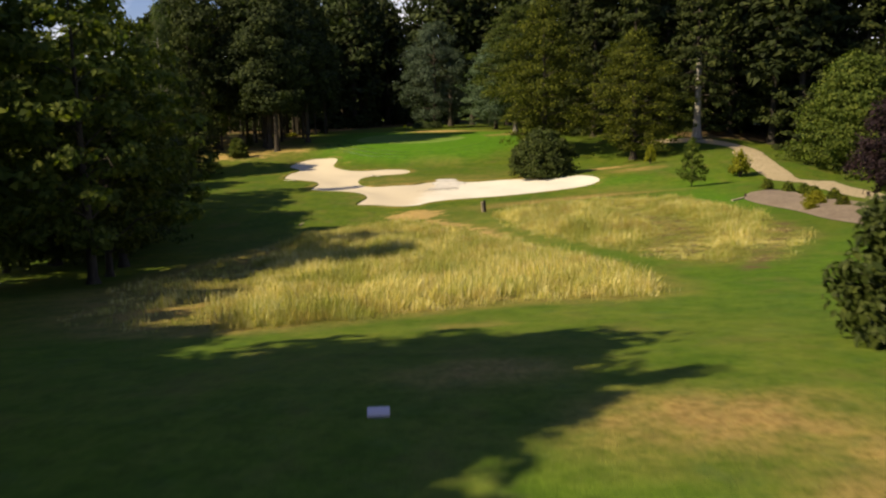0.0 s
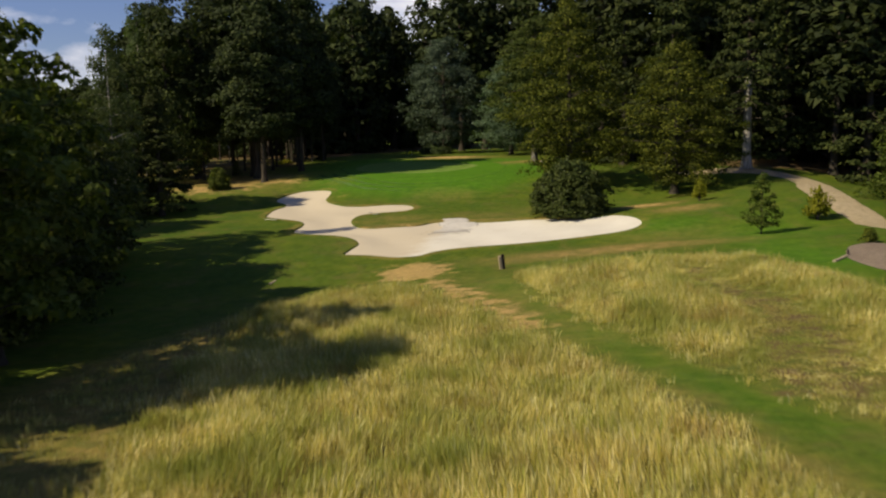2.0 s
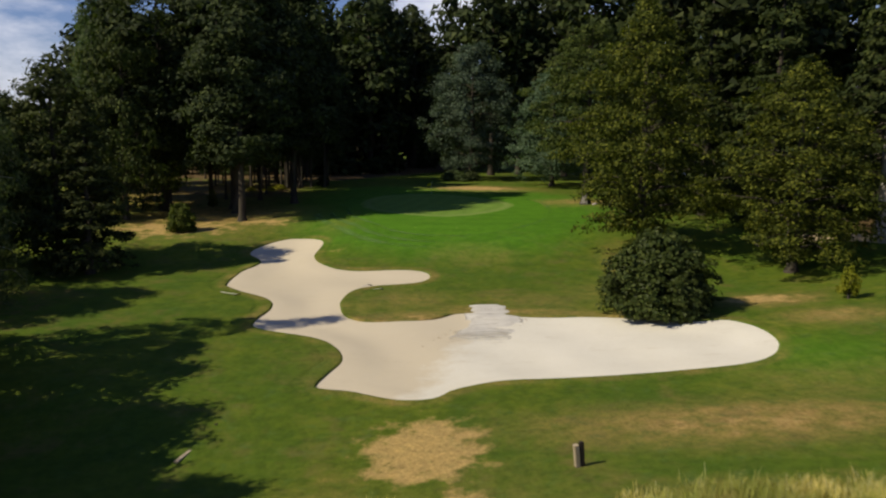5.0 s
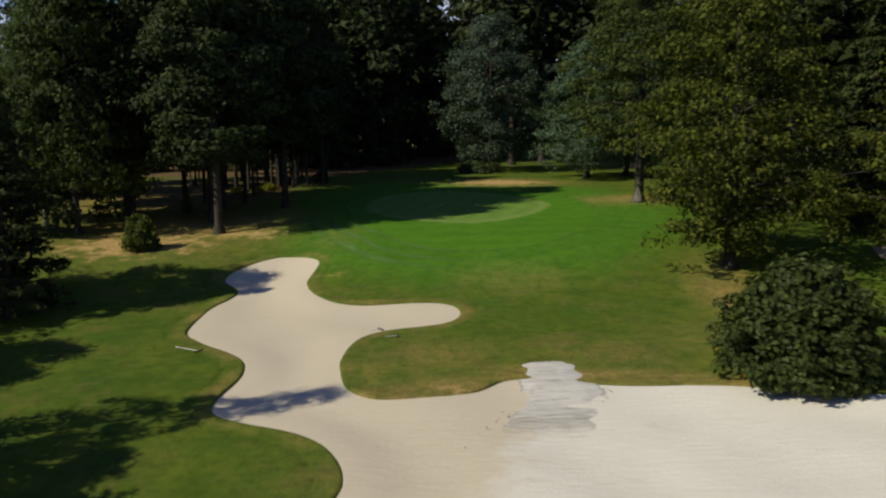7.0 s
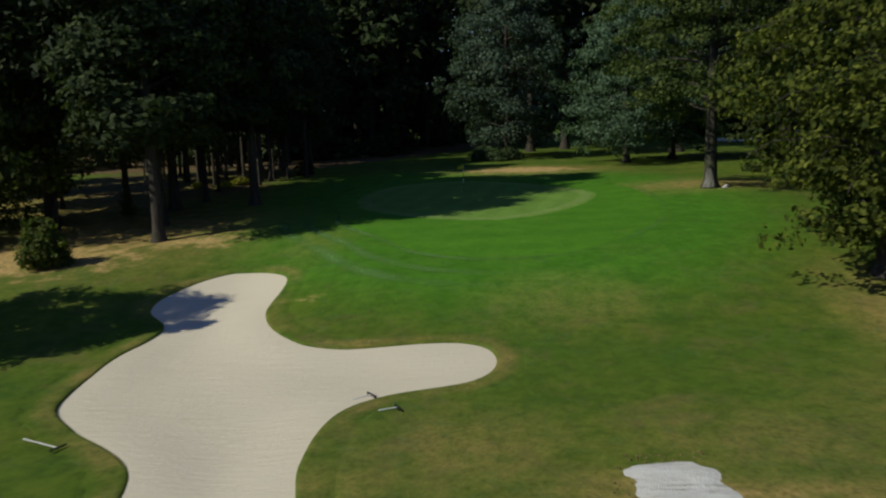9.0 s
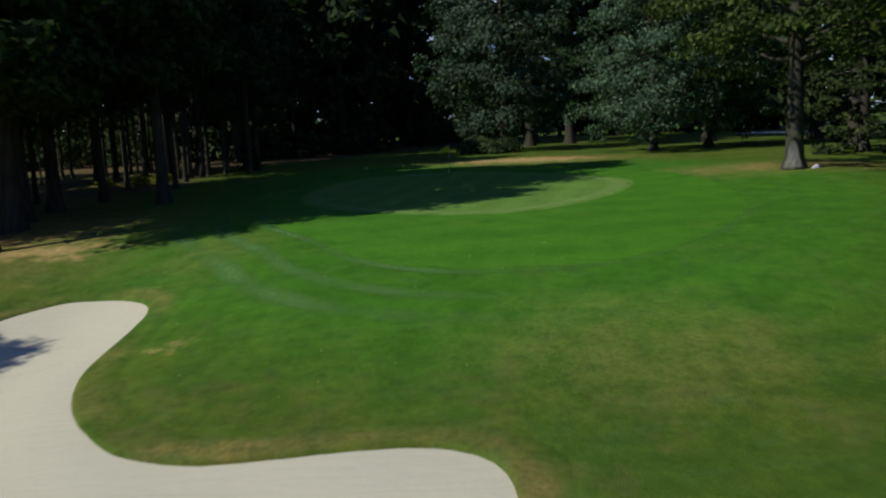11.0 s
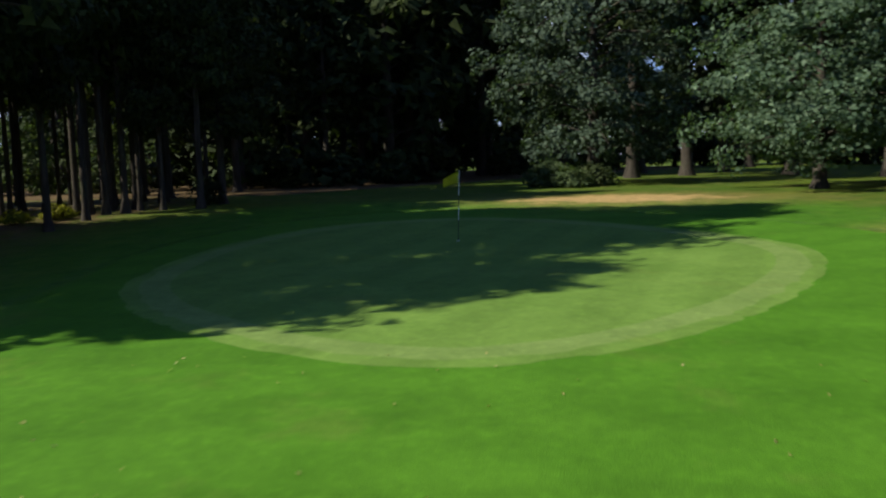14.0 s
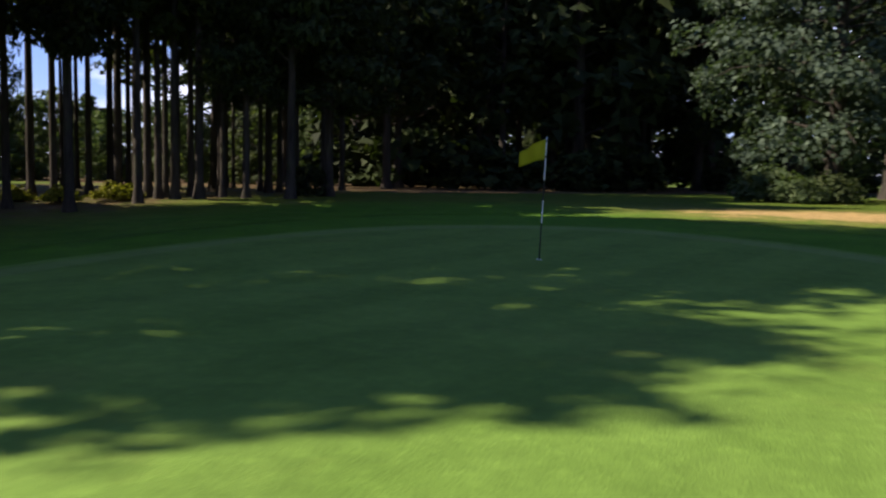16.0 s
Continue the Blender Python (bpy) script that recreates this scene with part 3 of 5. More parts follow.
def bunker_lip(name, outline, width):
    """The turf edge that rolls over into the sand."""
    t = np.roll(outline, -1, 0) - np.roll(outline, 1, 0)
    t /= np.linalg.norm(t, axis=1)[:, None]
    nrm = np.column_stack([t[:, 1], -t[:, 0]])
    if inside(outline, outline[:1, 0] + nrm[:1, 0] * 0.2, outline[:1, 1] + nrm[:1, 1] * 0.2)[0] > 0:
        nrm = -nrm
    rng = np.random.default_rng(5)
    wob = np.convolve(np.tile(rng.normal(0, 1, len(outline)), 3), np.ones(3) / 3, "same")[len(outline):2 * len(outline)]
    rows = []
    for off, up, jit in ((width * 1.2, -0.014, 0), (width * 0.8, 0.004, 0), (width * 0.45, 0.010, 0), (0.14, 0.022, 0.02), (0.02, 0.016, 0.03), (-0.04, -0.04, 0.025), (-0.03, -0.3, 0.0)):
        p = outline + nrm * (off + jit * wob)[:, None] if jit else outline + nrm * off
        rows.append(np.column_stack([p, land(p[:, 0], p[:, 1]) + up + 0.35 * jit * wob]))
    n = len(outline)
    faces = [(r * n + i, r * n + (i + 1) % n, (r + 1) * n + (i + 1) % n, (r + 1) * n + i) for r in range(len(rows) - 1) for i in range(n)]
    return sheet(name, np.concatenate(rows), faces, M_TURF, True)


make_ground()
sand = tagged(filled("bunker_sand", BUNKER, 0.6, lambda x, y, d: land(x, y) - SAND_DROP - 0.16 * soft(d, 0, 2.5) + 0.03 * np.sin(x * 1.1 + y * 0.6), M_SAND),
              "raked pale cream sand of a winding bunker", "bunker", kind="structure")
tagged(bunker_lip("bunker_edge", BUNKER, 1.0), "cut turf edge round the sand bunker", "turf edge", kind="structure")
tagged(filled("distant_bunker_sand", FAR_BUNKER, 1.5, lambda x, y, d: land(x, y) - 0.1 - 0.2 * soft(d, 0, 2), M_SAND), "distant pale sand bunker on another hole", "bunker", kind="structure")
tagged(bunker_lip("distant_bunker_edge", FAR_BUNKER, 1.0), "turf edge of the distant bunker", "turf edge", kind="structure")
tagged(filled("fringe", FRINGE, 0.6, lambda x, y, d: land(x, y) - 0.006 + 0.012 * soft(d, 0, 0.5), M_FRINGE), "closely mown bright green fringe round the putting green", "turf", kind="structure")
tagged(filled("putting_green", GREEN, 0.6, lambda x, y, d: land(x, y) + 0.003 + 0.010 * soft(d, 0, 0.5), M_GREEN), "smooth light green putting green with mowing stripes", "putting green", kind="structure")


def band(name, a, b, lift, material):
    """A strip between two closed outlines of the same number of points, laid on the turf."""
    n = len(a)
    p = np.concatenate([a, (a + b) / 2, b])
    z = land(p[:, 0], p[:, 1]) + np.repeat((-0.006, lift, -0.006), n)
    f = [(r * n + i, r * n + (i + 1) % n, (r + 1) * n + (i + 1) % n, (r + 1) * n + i) for r in range(2) for i in range(n)]
    return sheet(name, np.column_stack([p, z]), f, material)


def grown(outline, d):
    t = np.roll(outline, -1, 0) - np.roll(outline, 1, 0)
    t /= np.linalg.norm(t, axis=1)[:, None]
    nrm = np.column_stack([t[:, 1], -t[:, 0]])
    if inside(outline, outline[:1, 0] + nrm[:1, 0] * 0.2, outline[:1, 1] + nrm[:1, 1] * 0.2)[0] > 0:
        nrm = -nrm
    return outline + nrm * d


tagged(band("perimeter_pass", grown(GREEN, -1.7), grown(GREEN, -0.03), 0.024, M_PASS), "lighter mowing pass round the edge of the putting green", "mowing line", kind="structure")


def soft_band(name, outline, offset, half, material, least):
    """A wheel line of bent grass round a closed outline, fading out to both sides; it is strongest on the side of the bunker."""
    rings = [grown(outline, offset + half * f) for f in (-1, -0.5, 0, 0.5, 1)]
    n = len(outline)
    p = np.concatenate(rings)
    z = land(p[:, 0], p[:, 1]) + 0.016
    f = [(r * n + i, r * n + (i + 1) % n, (r + 1) * n + (i + 1) % n, (r + 1) * n + i) for r in range(4) for i in range(n)]
    ob = sheet(name, np.column_stack([p, z]), f, material)
    fade = np.repeat((0.0, 0.65, 1.0, 0.65, 0.0), n) * (least + (1 - least) * soft(-p[:, 0], 3, 8) * (1 - soft(p[:, 1], 116, 122)))
    at = ob.data.color_attributes.new("fade", "FLOAT_COLOR", "POINT")
    at.data.foreach_set("color", np.repeat(fade, 4).astype(np.float32))
    return ob


tagged(soft_band("mowing_line", FRINGE, 0.0, 0.26, M_LINE, 0.3), "pale mowing line along the edge of the fringe", "mowing line", kind="structure")
tagged(soft_band("middle_mowing_line", FRINGE, 1.7, 0.4, M_LINE, 0.08), "pale mower track in the turf outside the fringe", "mowing line", kind="structure")
tagged(soft_band("outer_mowing_line", FRINGE, 3.1, 0.5, M_LINE, 0.04), "faint outer mower track round the fringe", "mowing line", kind="structure")


def ribbon(name, centre, widths, lift, material, step=0.5):
    """A path along a smooth open line."""
    c = np.array(centre, float)
    s = np.concatenate([[0], np.cumsum(np.linalg.norm(np.diff(c, axis=0), axis=1))])
    q = np.arange(0, s[-1], step)
    x, y, w = (np.interp(q, s, v) for v in (c[:, 0], c[:, 1], widths))
    k = np.ones(9) / 9
    x, y = (np.convolve(np.pad(v, 4, "edge"), k, "valid") for v in (x, y))
    tx, ty = np.gradient(x), np.gradient(y)
    ln = np.hypot(tx, ty)
    rng = np.random.default_rng(3)
    rows = []
    for f in (-0.5, -0.25, 0, 0.25, 0.5):
        o = f * w + (rng.normal(0, 0.05, len(w)) if abs(f) == 0.5 else 0)
        px, py = x - ty / ln * o, y + tx / ln * o
        rows.append(np.column_stack([px, py, land(px, py) + lift * (1 if abs(f) < 0.5 else 0.3)]))
    n = len(x)
    faces = [(r * n + i, r * n + i + 1, (r + 1) * n + i + 1, (r + 1) * n + i) for r in range(4) for i in range(n - 1)]
    return sheet(name, np.concatenate(rows), faces, material)


tagged(ribbon("path", [(21, 105.5), (27, 104.5), (32, 102.4), (34.6, 98.6), (33.4, 93), (31.0, 87), (29.6, 80.5), (29.5, 75.4), (29.3, 68), (28.3, 58.5), (28.3, 50), (28.6, 38), (28.4, 22), (28, 8)], [2, 2.2, 2.6, 3.0, 3.0, 3.0, 3.0, 2.7, 2.5, 2.4, 2.4, 2.4, 2.4, 2.4], 0.05, M_PATH),
       "sandy gravel path curving past a planted bed", "path", kind="structure")
BED = closed_curve([(20.8, 58.6), (22.6, 61.9), (24.4, 62.2), (25.2, 58.2), (25.8, 52.0), (26.2, 46.8), (26.0, 40.5), (21.8, 40.5), (20.6, 44.5), (20.6, 48.8), (20.3, 53.0), (20.3, 56.0)])
tagged(filled("planting_bed", BED, 0.7, lambda x, y, d: land(x, y) + 0.03 + 0.15 * soft(d, 0, 1.2), M_BED), "bare brown soil of a shrub bed", "flower bed", kind="structure")
RAMP = closed_curve([(-1.35, 88.6), (-0.9, 89.2), (0.1, 89.5), (1.1, 89.4), (1.5, 88.4), (1.8, 86.8), (2.1, 85.0), (1.9, 82.8), (1.2, 81.0), (-0.4, 79.4), (-2.6, 78.6), (-3.4, 79.2), (-3.0, 80.6), (-2.3, 82.4), (-1.4, 84.6), (-1.25, 86.9)], 0.2)
ragged = np.random.default_rng(23)
RAMP = RAMP + ragged.normal(0, 0.05, RAMP.shape)


def ramp_height(x, y, d):
    b = inside(BUNKER, x, y)
    floor = land(x, y) - (SAND_DROP + 0.16) * soft(b, 0.2, 2.2)
    return floor - 0.03 + 0.075 * soft(d, 0, 0.8) + 0.015 * np.sin(y * 5.2 + 0.6 * np.sin(x * 2)) * soft(d, 0, 0.4)


washed = tagged(filled("washed_sand_ramp", RAMP, 0.2, ramp_height, M_SAND_WASHED), "washed greyish sand ramp out of the bunker", "sand ramp", kind="structure")
at_foot = np.array([v.co[:2] for v in washed.data.vertices])
thin_out = soft(at_foot[:, 1], 79.5, 86.0) * soft(np.maximum(inside(RAMP, at_foot[:, 0], at_foot[:, 1]), 0), -0.3, 0.35)
washed.data.color_attributes.new("fade", "FLOAT_COLOR", "POINT").data.foreach_set("color", np.repeat(thin_out, 4).astype(np.float32))


# ---- trees ----
def tube(points, radii, sides):
    """A tapered tube along points, as vertices and faces."""
    p, r = np.array(points, float), np.array(radii, float)
    d = np.gradient(p, axis=0)
    d /= np.linalg.norm(d, axis=1)[:, None] + 1e-9
    ref = np.where(np.abs(d[:, 2:3]) > 0.9, np.array([[1.0, 0, 0]]), np.array([[0, 0, 1.0]]))
    u = np.cross(d, ref)
    u /= np.linalg.norm(u, axis=1)[:, None] + 1e-9
    w = np.cross(d, u)
    a = np.linspace(0, 2 * np.pi, sides, endpoint=False)
    v = p[:, None] + r[:, None, None] * (np.cos(a)[None, :, None] * u[:, None] + np.sin(a)[None, :, None] * w[:, None])
    f = [(i * sides + k, i * sides + (k + 1) % sides, (i + 1) * sides + (k + 1) % sides, (i + 1) * sides + k) for i in range(len(p) - 1) for k in range(sides)]
    return v.reshape(-1, 3), f


def joined(pieces):
    vs, fs, n = [], [], 0
    for v, f in pieces:
        vs.append(v)
        fs += [tuple(i + n for i in q) for q in f]
        n += len(v)
    return np.concatenate(vs), fs


def mesh_of(name, verts, faces, material, smooth=False):
    me = bpy.data.meshes.new(name)
    me.from_pydata(np.asarray(verts).tolist(), [], faces)
    me.materials.append(material)
    if smooth:
        me.polygons.foreach_set("use_smooth", [True] * len(me.polygons))
    return me


def leaves(centres, normals, size, rng, aspect=0.62, small=False):
    """One small bent leaf spray at each centre; a small one is a single pointed face."""
    n = len(centres)
    up = rng.normal(0, 1, (n, 3))
    u = np.cross(normals, up)
    u /= np.linalg.norm(u, axis=1)[:, None] + 1e-9
    w = np.cross(normals, u)
    w /= np.linalg.norm(w, axis=1)[:, None] + 1e-9
    s = (size * rng.uniform(0.6, 1.35, n))[:, None]
    v = np.stack([centres - u * s, centres + w * s * aspect + u * s * 0.15, centres + u * s, centres - w * s * aspect + u * s * 0.1], 1)
    v[:, 2, 2] -= 0.35 * s[:, 0]
    v[:, 0, 2] -= 0.15 * s[:, 0]
    if small:
        v = np.stack([centres + u * s, centres - u * s * 0.7 + w * s * aspect, centres - u * s * 0.7 - w * s * aspect], 1)
        v[:, 0, 2] -= 0.35 * s[:, 0]
        return v.reshape(-1, 3), (np.arange(n)[:, None] * 3 + np.arange(3)).tolist()
    return v.reshape(-1, 3), (np.arange(n)[:, None] * 4 + np.arange(4)).tolist()


def envelope(kind, f):
    """Crown radius, as a share of the widest, at share f of the crown's height."""
    if kind == "round":
        return np.sqrt(np.clip(1 - (2 * f - 0.85) ** 2 / 1.35, 0.03, 1)) * (1 - 0.25 * f ** 3)
    if kind == "egg":
        return np.interp(f, [0, 0.08, 0.25, 0.5, 0.75, 0.92, 1.0], [0.72, 0.92, 1.0, 0.86, 0.56, 0.24, 0.05])
    if kind == "beam":
        return np.interp(f, [0, 0.06, 0.2, 0.45, 0.68, 0.85, 0.95, 1.0], [0.36, 0.62, 0.95, 1.0, 0.8, 0.54, 0.30, 0.1])
    if kind == "cone":
        return np.interp(f, [0, 0.06, 0.15, 0.5, 0.85, 1.0], [0.75, 1.0, 0.97, 0.60, 0.2, 0.03])
    if kind == "column":
        return np.interp(f, [0, 0.1, 0.35, 0.7, 0.9, 1.0], [0.55, 0.85, 1.0, 0.82, 0.45, 0.12])
    return np.sqrt(np.clip(1 - (f * 0.98) ** 2.2, 0.02, 1))


def grow(seed, height, base, radius, shape, limbs, clumps, per_clump, leaf, clump_size, trunk_r, rise=0.35, droop=0.0, lean=0.02, flat=0.6, limb_r=0.28, sides=5, small=False, ragged=0.0):
    """Trunk and limbs, and leaf sprays in clumps along the limbs. Returns two lists of vertices and faces."""
    rng = np.random.default_rng(seed)
    top = height * 0.97
    k = np.linspace(0, 1, 9)
    sway = np.cumsum(rng.normal(0, lean * height / 9, (9, 2)), axis=0)
    axis = np.column_stack([sway * k[:, None], top * k])
    tr = trunk_r * (1 - k) ** 0.8 + 0.02
    tr[0] *= 1.55
    axis = np.insert(axis, 1, axis[0] + (axis[1] - axis[0]) * 0.28, 0)
    tr = np.insert(tr, 1, trunk_r * 1.05)
    wood = [tube(axis, tr, 9)]
    centres, outward, weight = [], [], []
    crown = height - base
    for i in range(limbs):
        f = ((i + 0.5) / limbs) ** 0.9 + rng.normal(0, 0.02)
        f = min(max(f, 0.0), 0.995)
        reach = radius * float(envelope(shape, f)) * rng.uniform(0.78 - ragged, 1.14 + ragged * 0.6)
        az = i * 2.39996 + rng.normal(0, 0.35)
        up = rise * (1 - 0.4 * f) + rng.normal(0, 0.06)
        z1 = base + f * crown
        z0 = max(base * 0.6, z1 - up * reach)
        o = np.array([np.interp(z0, axis[:, 2], axis[:, 0]), np.interp(z0, axis[:, 2], axis[:, 1]), z0])
        d = np.array([math.cos(az), math.sin(az), 0])
        q = np.linspace(0, 1, 5)
        path = o + d * (reach * q)[:, None]
        path[:, 2] += (z1 - z0) * np.sin(q * np.pi / 2) - droop * reach * q ** 2
        path[1:-1] += rng.normal(0, 0.05 * reach, (3, 3)) * [1, 1, 0.6]
        r0 = max(0.02, limb_r * trunk_r * (1 - 0.65 * f))
        wood.append(tube(path, r0 * (1 - 0.85 * q), sides))
        m = max(2, int(round(clumps * (0.35 + 0.65 * reach / radius))))
        for j in range(m):
            s = rng.uniform(0.28, 1.04) ** 0.75
            p = np.array([np.interp(s, q, path[:, a]) for a in range(3)])
            side = np.array([-d[1], d[0], 0]) * rng.normal(0, 0.24) * reach * (0.5 + s * 0.6)
            p = p + side + np.array([0, 0, rng.normal(0.1, 0.35) * clump_size])
            centres.append(p)
            outward.append(d * 0.6 + [0, 0, 0.55])
            weight.append(rng.uniform(0.65, 1.25))
    c, o, w = np.array(centres), np.array(outward), np.array(weight)
    c[:, 2] = np.maximum(c[:, 2], 0.25 + leaf)
    idx = np.repeat(np.arange(len(c)), per_clump)
    ball = rng.normal(0, 1, (len(idx), 3))
    ball /= np.linalg.norm(ball, axis=1)[:, None]
    rad = rng.uniform(0.25, 1.0, len(idx)) ** 0.6 * clump_size * w[idx]
    pts = c[idx] + ball * rad[:, None] * [1, 1, flat]
    pts[:, 2] -= droop * 0.6 * rng.uniform(0, 1, len(idx)) * clump_size
    pts[:, 2] = np.maximum(pts[:, 2], 0.08)
    nrm = ball * 0.75 + o[idx] * 0.8 + rng.normal(0, 0.45, (len(idx), 3))
    nrm /= np.linalg.norm(nrm, axis=1)[:, None]
    return joined(wood), leaves(pts, nrm, leaf, rng, small=small)


def tree_kind(name, wood_mat, leaf_mat, wood, crown):
    """A tree at the origin: an empty at the foot of its trunk, with trunk and crown."""
    root = new(name)
    root.empty_display_size = 0.5
    t = new("trunk", mesh_of("trunk", *wood, wood_mat, True))
    c = new("crown", mesh_of("crown", *crown, leaf_mat))
    t.parent = c.parent = root
    return root


class Kind:
    """A kind of tree, built once and copied to where it stands."""

    def __init__(self, name, label, category, group, wood_mat, leaf_mat, size, **grown_as):
        self.wood, self.crown = grow(height=size, **grown_as)
        self.name, self.tags, self.size = name, (label, category, group), size
        self.mats, self.first = (wood_mat, leaf_mat), None

    def stand(self, x, y, tall, wide=1.0, turn=0.0, sink=0.05, label=""):
        s = tall / self.size
        m = Matrix.LocRotScale((x, y, h(x, y) - sink), Euler((0, 0, turn)), (s * wide, s * wide, s))
        if self.first is None:
            self.first = tree_kind(self.name, *self.mats, self.wood, self.crown)
            label0, category, group = self.tags
            tagged(self.first, label0, category, group)
            self.first.matrix_basis = m
            made = self.first
        else:
            made = copy_thing(self.first, m)
            made.matrix_basis = m
        if label:
            made["label"] = label
        return made


OAK_LABEL = "young oak with open green foliage on rough grass"
oaks = [Kind("oak_tree", OAK_LABEL, "tree", "oaks beside the fairway", M_BARK, M_LEAF_OAK, 15, seed=s, base=3.0, radius=5.4, shape="round", limbs=40, clumps=8, per_clump=38, leaf=0.19,
             clump_size=0.72, trunk_r=0.24, rise=0.5, droop=0.12, lean=0.025) for s in (11, 12)]
woods = [Kind("woodland_tree", "tall dark woodland tree with a bare trunk", "tree", "trees of the wood", M_BARK, M_LEAF_WOOD, 27, seed=s, base=b, radius=r, shape="column", limbs=46, clumps=6,
              per_clump=10, leaf=0.53, clump_size=1.4, trunk_r=0.36, rise=0.4, droop=0.14, lean=0.03, sides=4, small=True, ragged=0.12) for s, b, r in ((21, 7.0, 5.0), (22, 9.0, 4.6), (23, 4.0, 5.4))]
fronts = [Kind("wood_front_tree", "tall dark tree at the front of the wood", "tree", "trees at the front of the wood", M_BARK, M_LEAF_WOOD, 27, seed=s, base=b, radius=r, shape="column", limbs=50, clumps=7,
               per_clump=54, leaf=0.265, clump_size=1.35, trunk_r=0.36, rise=0.4, droop=0.14, lean=0.022, sides=5, small=True, ragged=0.15) for s, b, r in ((121, 7.0, 5.0), (122, 9.0, 4.6), (123, 6.0, 5.4), (124, 6.2, 7.4))]
edges = [Kind("woodland_edge_tree", "dark leafy tree at the edge of the wood", "tree", "trees at the wood's edge", M_BARK, M_LEAF_EDGE, 18, seed=s, base=1.6, radius=5.0, shape="column", limbs=60, clumps=8,
              per_clump=32, leaf=0.22, clump_size=1.05, trunk_r=0.30, rise=0.35, droop=0.2, small=True, ragged=0.15) for s in (31, 32)]
far_wood = Kind("far_tree", "far woodland tree on the horizon", "tree", "far trees", M_BARK, M_LEAF_WOOD, 16, seed=35, base=1.0, radius=6.0, shape="column", limbs=34, clumps=5, per_clump=7, leaf=0.80,
                clump_size=1.5, trunk_r=0.3, rise=0.35, droop=0.2, sides=3, small=True)
beams = [Kind("hornbeam_tree", "sunlit yellow-green hornbeam with dense foliage to the ground", "tree", "hornbeams beside the green", M_BARK, M_LEAF_BEAM, 17, seed=s, base=2.0, radius=5.4, shape="beam",
              limbs=76, clumps=8, per_clump=62, leaf=0.128, clump_size=0.98, trunk_r=0.34, rise=0.40, droop=0.30, flat=0.5, ragged=0.2) for s in (41, 42)]
maples = [Kind("maple_tree", "broad blue-green maple with low spreading boughs", "tree", "maples behind the green", M_BARK, M_LEAF_COOL, 16, seed=s, base=2.4, radius=6.5, shape="round", limbs=60, clumps=10,
               per_clump=58, leaf=0.14, clump_size=1.0, trunk_r=0.36, rise=0.3, droop=0.25) for s in (51, 52)]
lime = Kind("lime_tree", "dense dark grey-green lime tree behind the green", "tree", "", M_BARK, M_LEAF_LIME, 19, seed=53, base=2.8, radius=7.0, shape="round", limbs=66, clumps=10, per_clump=54, leaf=0.155,
            clump_size=1.05, trunk_r=0.4, rise=0.3, droop=0.28)
beech = Kind("beech_tree", "stout grey beech with a pale bark scar and high layered boughs", "tree", "", M_BARK, M_LEAF_BEECH, 20, seed=55, base=6.4, radius=6.6, shape="round", limbs=64, clumps=9, per_clump=46, leaf=0.15,
             clump_size=1.05, trunk_r=0.44, rise=0.3, droop=0.25, flat=0.35)
spruces = [Kind("spruce_tree", "tall dark spruce with drooping boughs", "tree", "spruces behind the path", M_BARK, M_LEAF_SPRUCE, 24, seed=s, base=b, radius=4.4, shape="cone",
                limbs=74, clumps=7, per_clump=26, leaf=0.24, clump_size=0.8, trunk_r=0.36, rise=0.05, droop=0.32, lean=0.008, flat=0.4, small=True) for s, b in ((61, 1.2), (62, 4.5))]
birch = Kind("birch_tree", "slender birch with hanging grey-green twigs", "tree", "birches", M_BARK_PALE, M_LEAF_BIRCH, 18, seed=71, base=3.0, radius=3.4, shape="column", limbs=46, clumps=8, per_clump=40, leaf=0.125,
             clump_size=0.8, trunk_r=0.18, rise=0.5, droop=0.5)

rnd = random.Random(7)


def turn():
    return rnd.uniform(0, 6.28)


# oaks and dark trees along the left of the fairway
oaks[0].stand(-16.2, 38.0, 13.3, 1.05, 5.47)
oaks[0].stand(-17.0, 41.9, 10.6, 1.1, 6.19)
oaks[0].stand(-18.2, 46.9, 14.4, 1.02, 4.0)
oaks[1].stand(-26.1, 43.6, 11.9, 0.94, 3.89)
SHADING = "dark leafy tree shading the fairway's edge"
for k, x, y, t, wide, spin in ((1, -22.8, 48.6, 11.8, 1.15, 0.45), (1, -24.2, 45.6, 9.4, 0.95, 0.77), (1, -20.4, 53.0, 10.8, 1.20, 4.67), (0, -22.1, 58.5, 12.9, 1.08, 6.12), (0, -23.8, 54.6, 13.5, 1.36, 1.91),
                               (0, -23.3, 61.6, 10.9, 1.30, 2.80), (1, -24.7, 65.3, 12.3, 1.39, 4.19), (0, -25.4, 71.2, 10.9, 1.27, 0.17), (0, -27.1, 57.6, 13.2, 1.34, 5.02),
                               (0, -26.9, 64.1, 12.6, 1.62, 6.22), (0, -31.4, 76.9, 6.8, 1.15, 3.97), (1, -35.1, 85.5, 12.0, 1.39, 2.58), (0, -36.7, 98.0, 12.8, 1.08, 5.99), (1, -34.8, 82.3, 11.4, 1.37, 2.71),
                               (1, -38.3, 93.3, 12.9, 1.30, 3.64), (1, -23.1, 49.1, 12.3, 1.45, 3.07),
                               (0, -27.6, 73.8, 12.4, 1.15, 4.27)):
    edges[k].stand(x, y, t, wide, spin, label=SHADING)
for x, y, t in ((-31, 58, 9), (-33, 70, 10)):
    edges[rnd.randrange(2)].stand(x, y, t, 1.25, turn(), label=SHADING)
edges[0].stand(-32.0, 99.1, 15.3, 1.05, 2.89, label=SHADING)
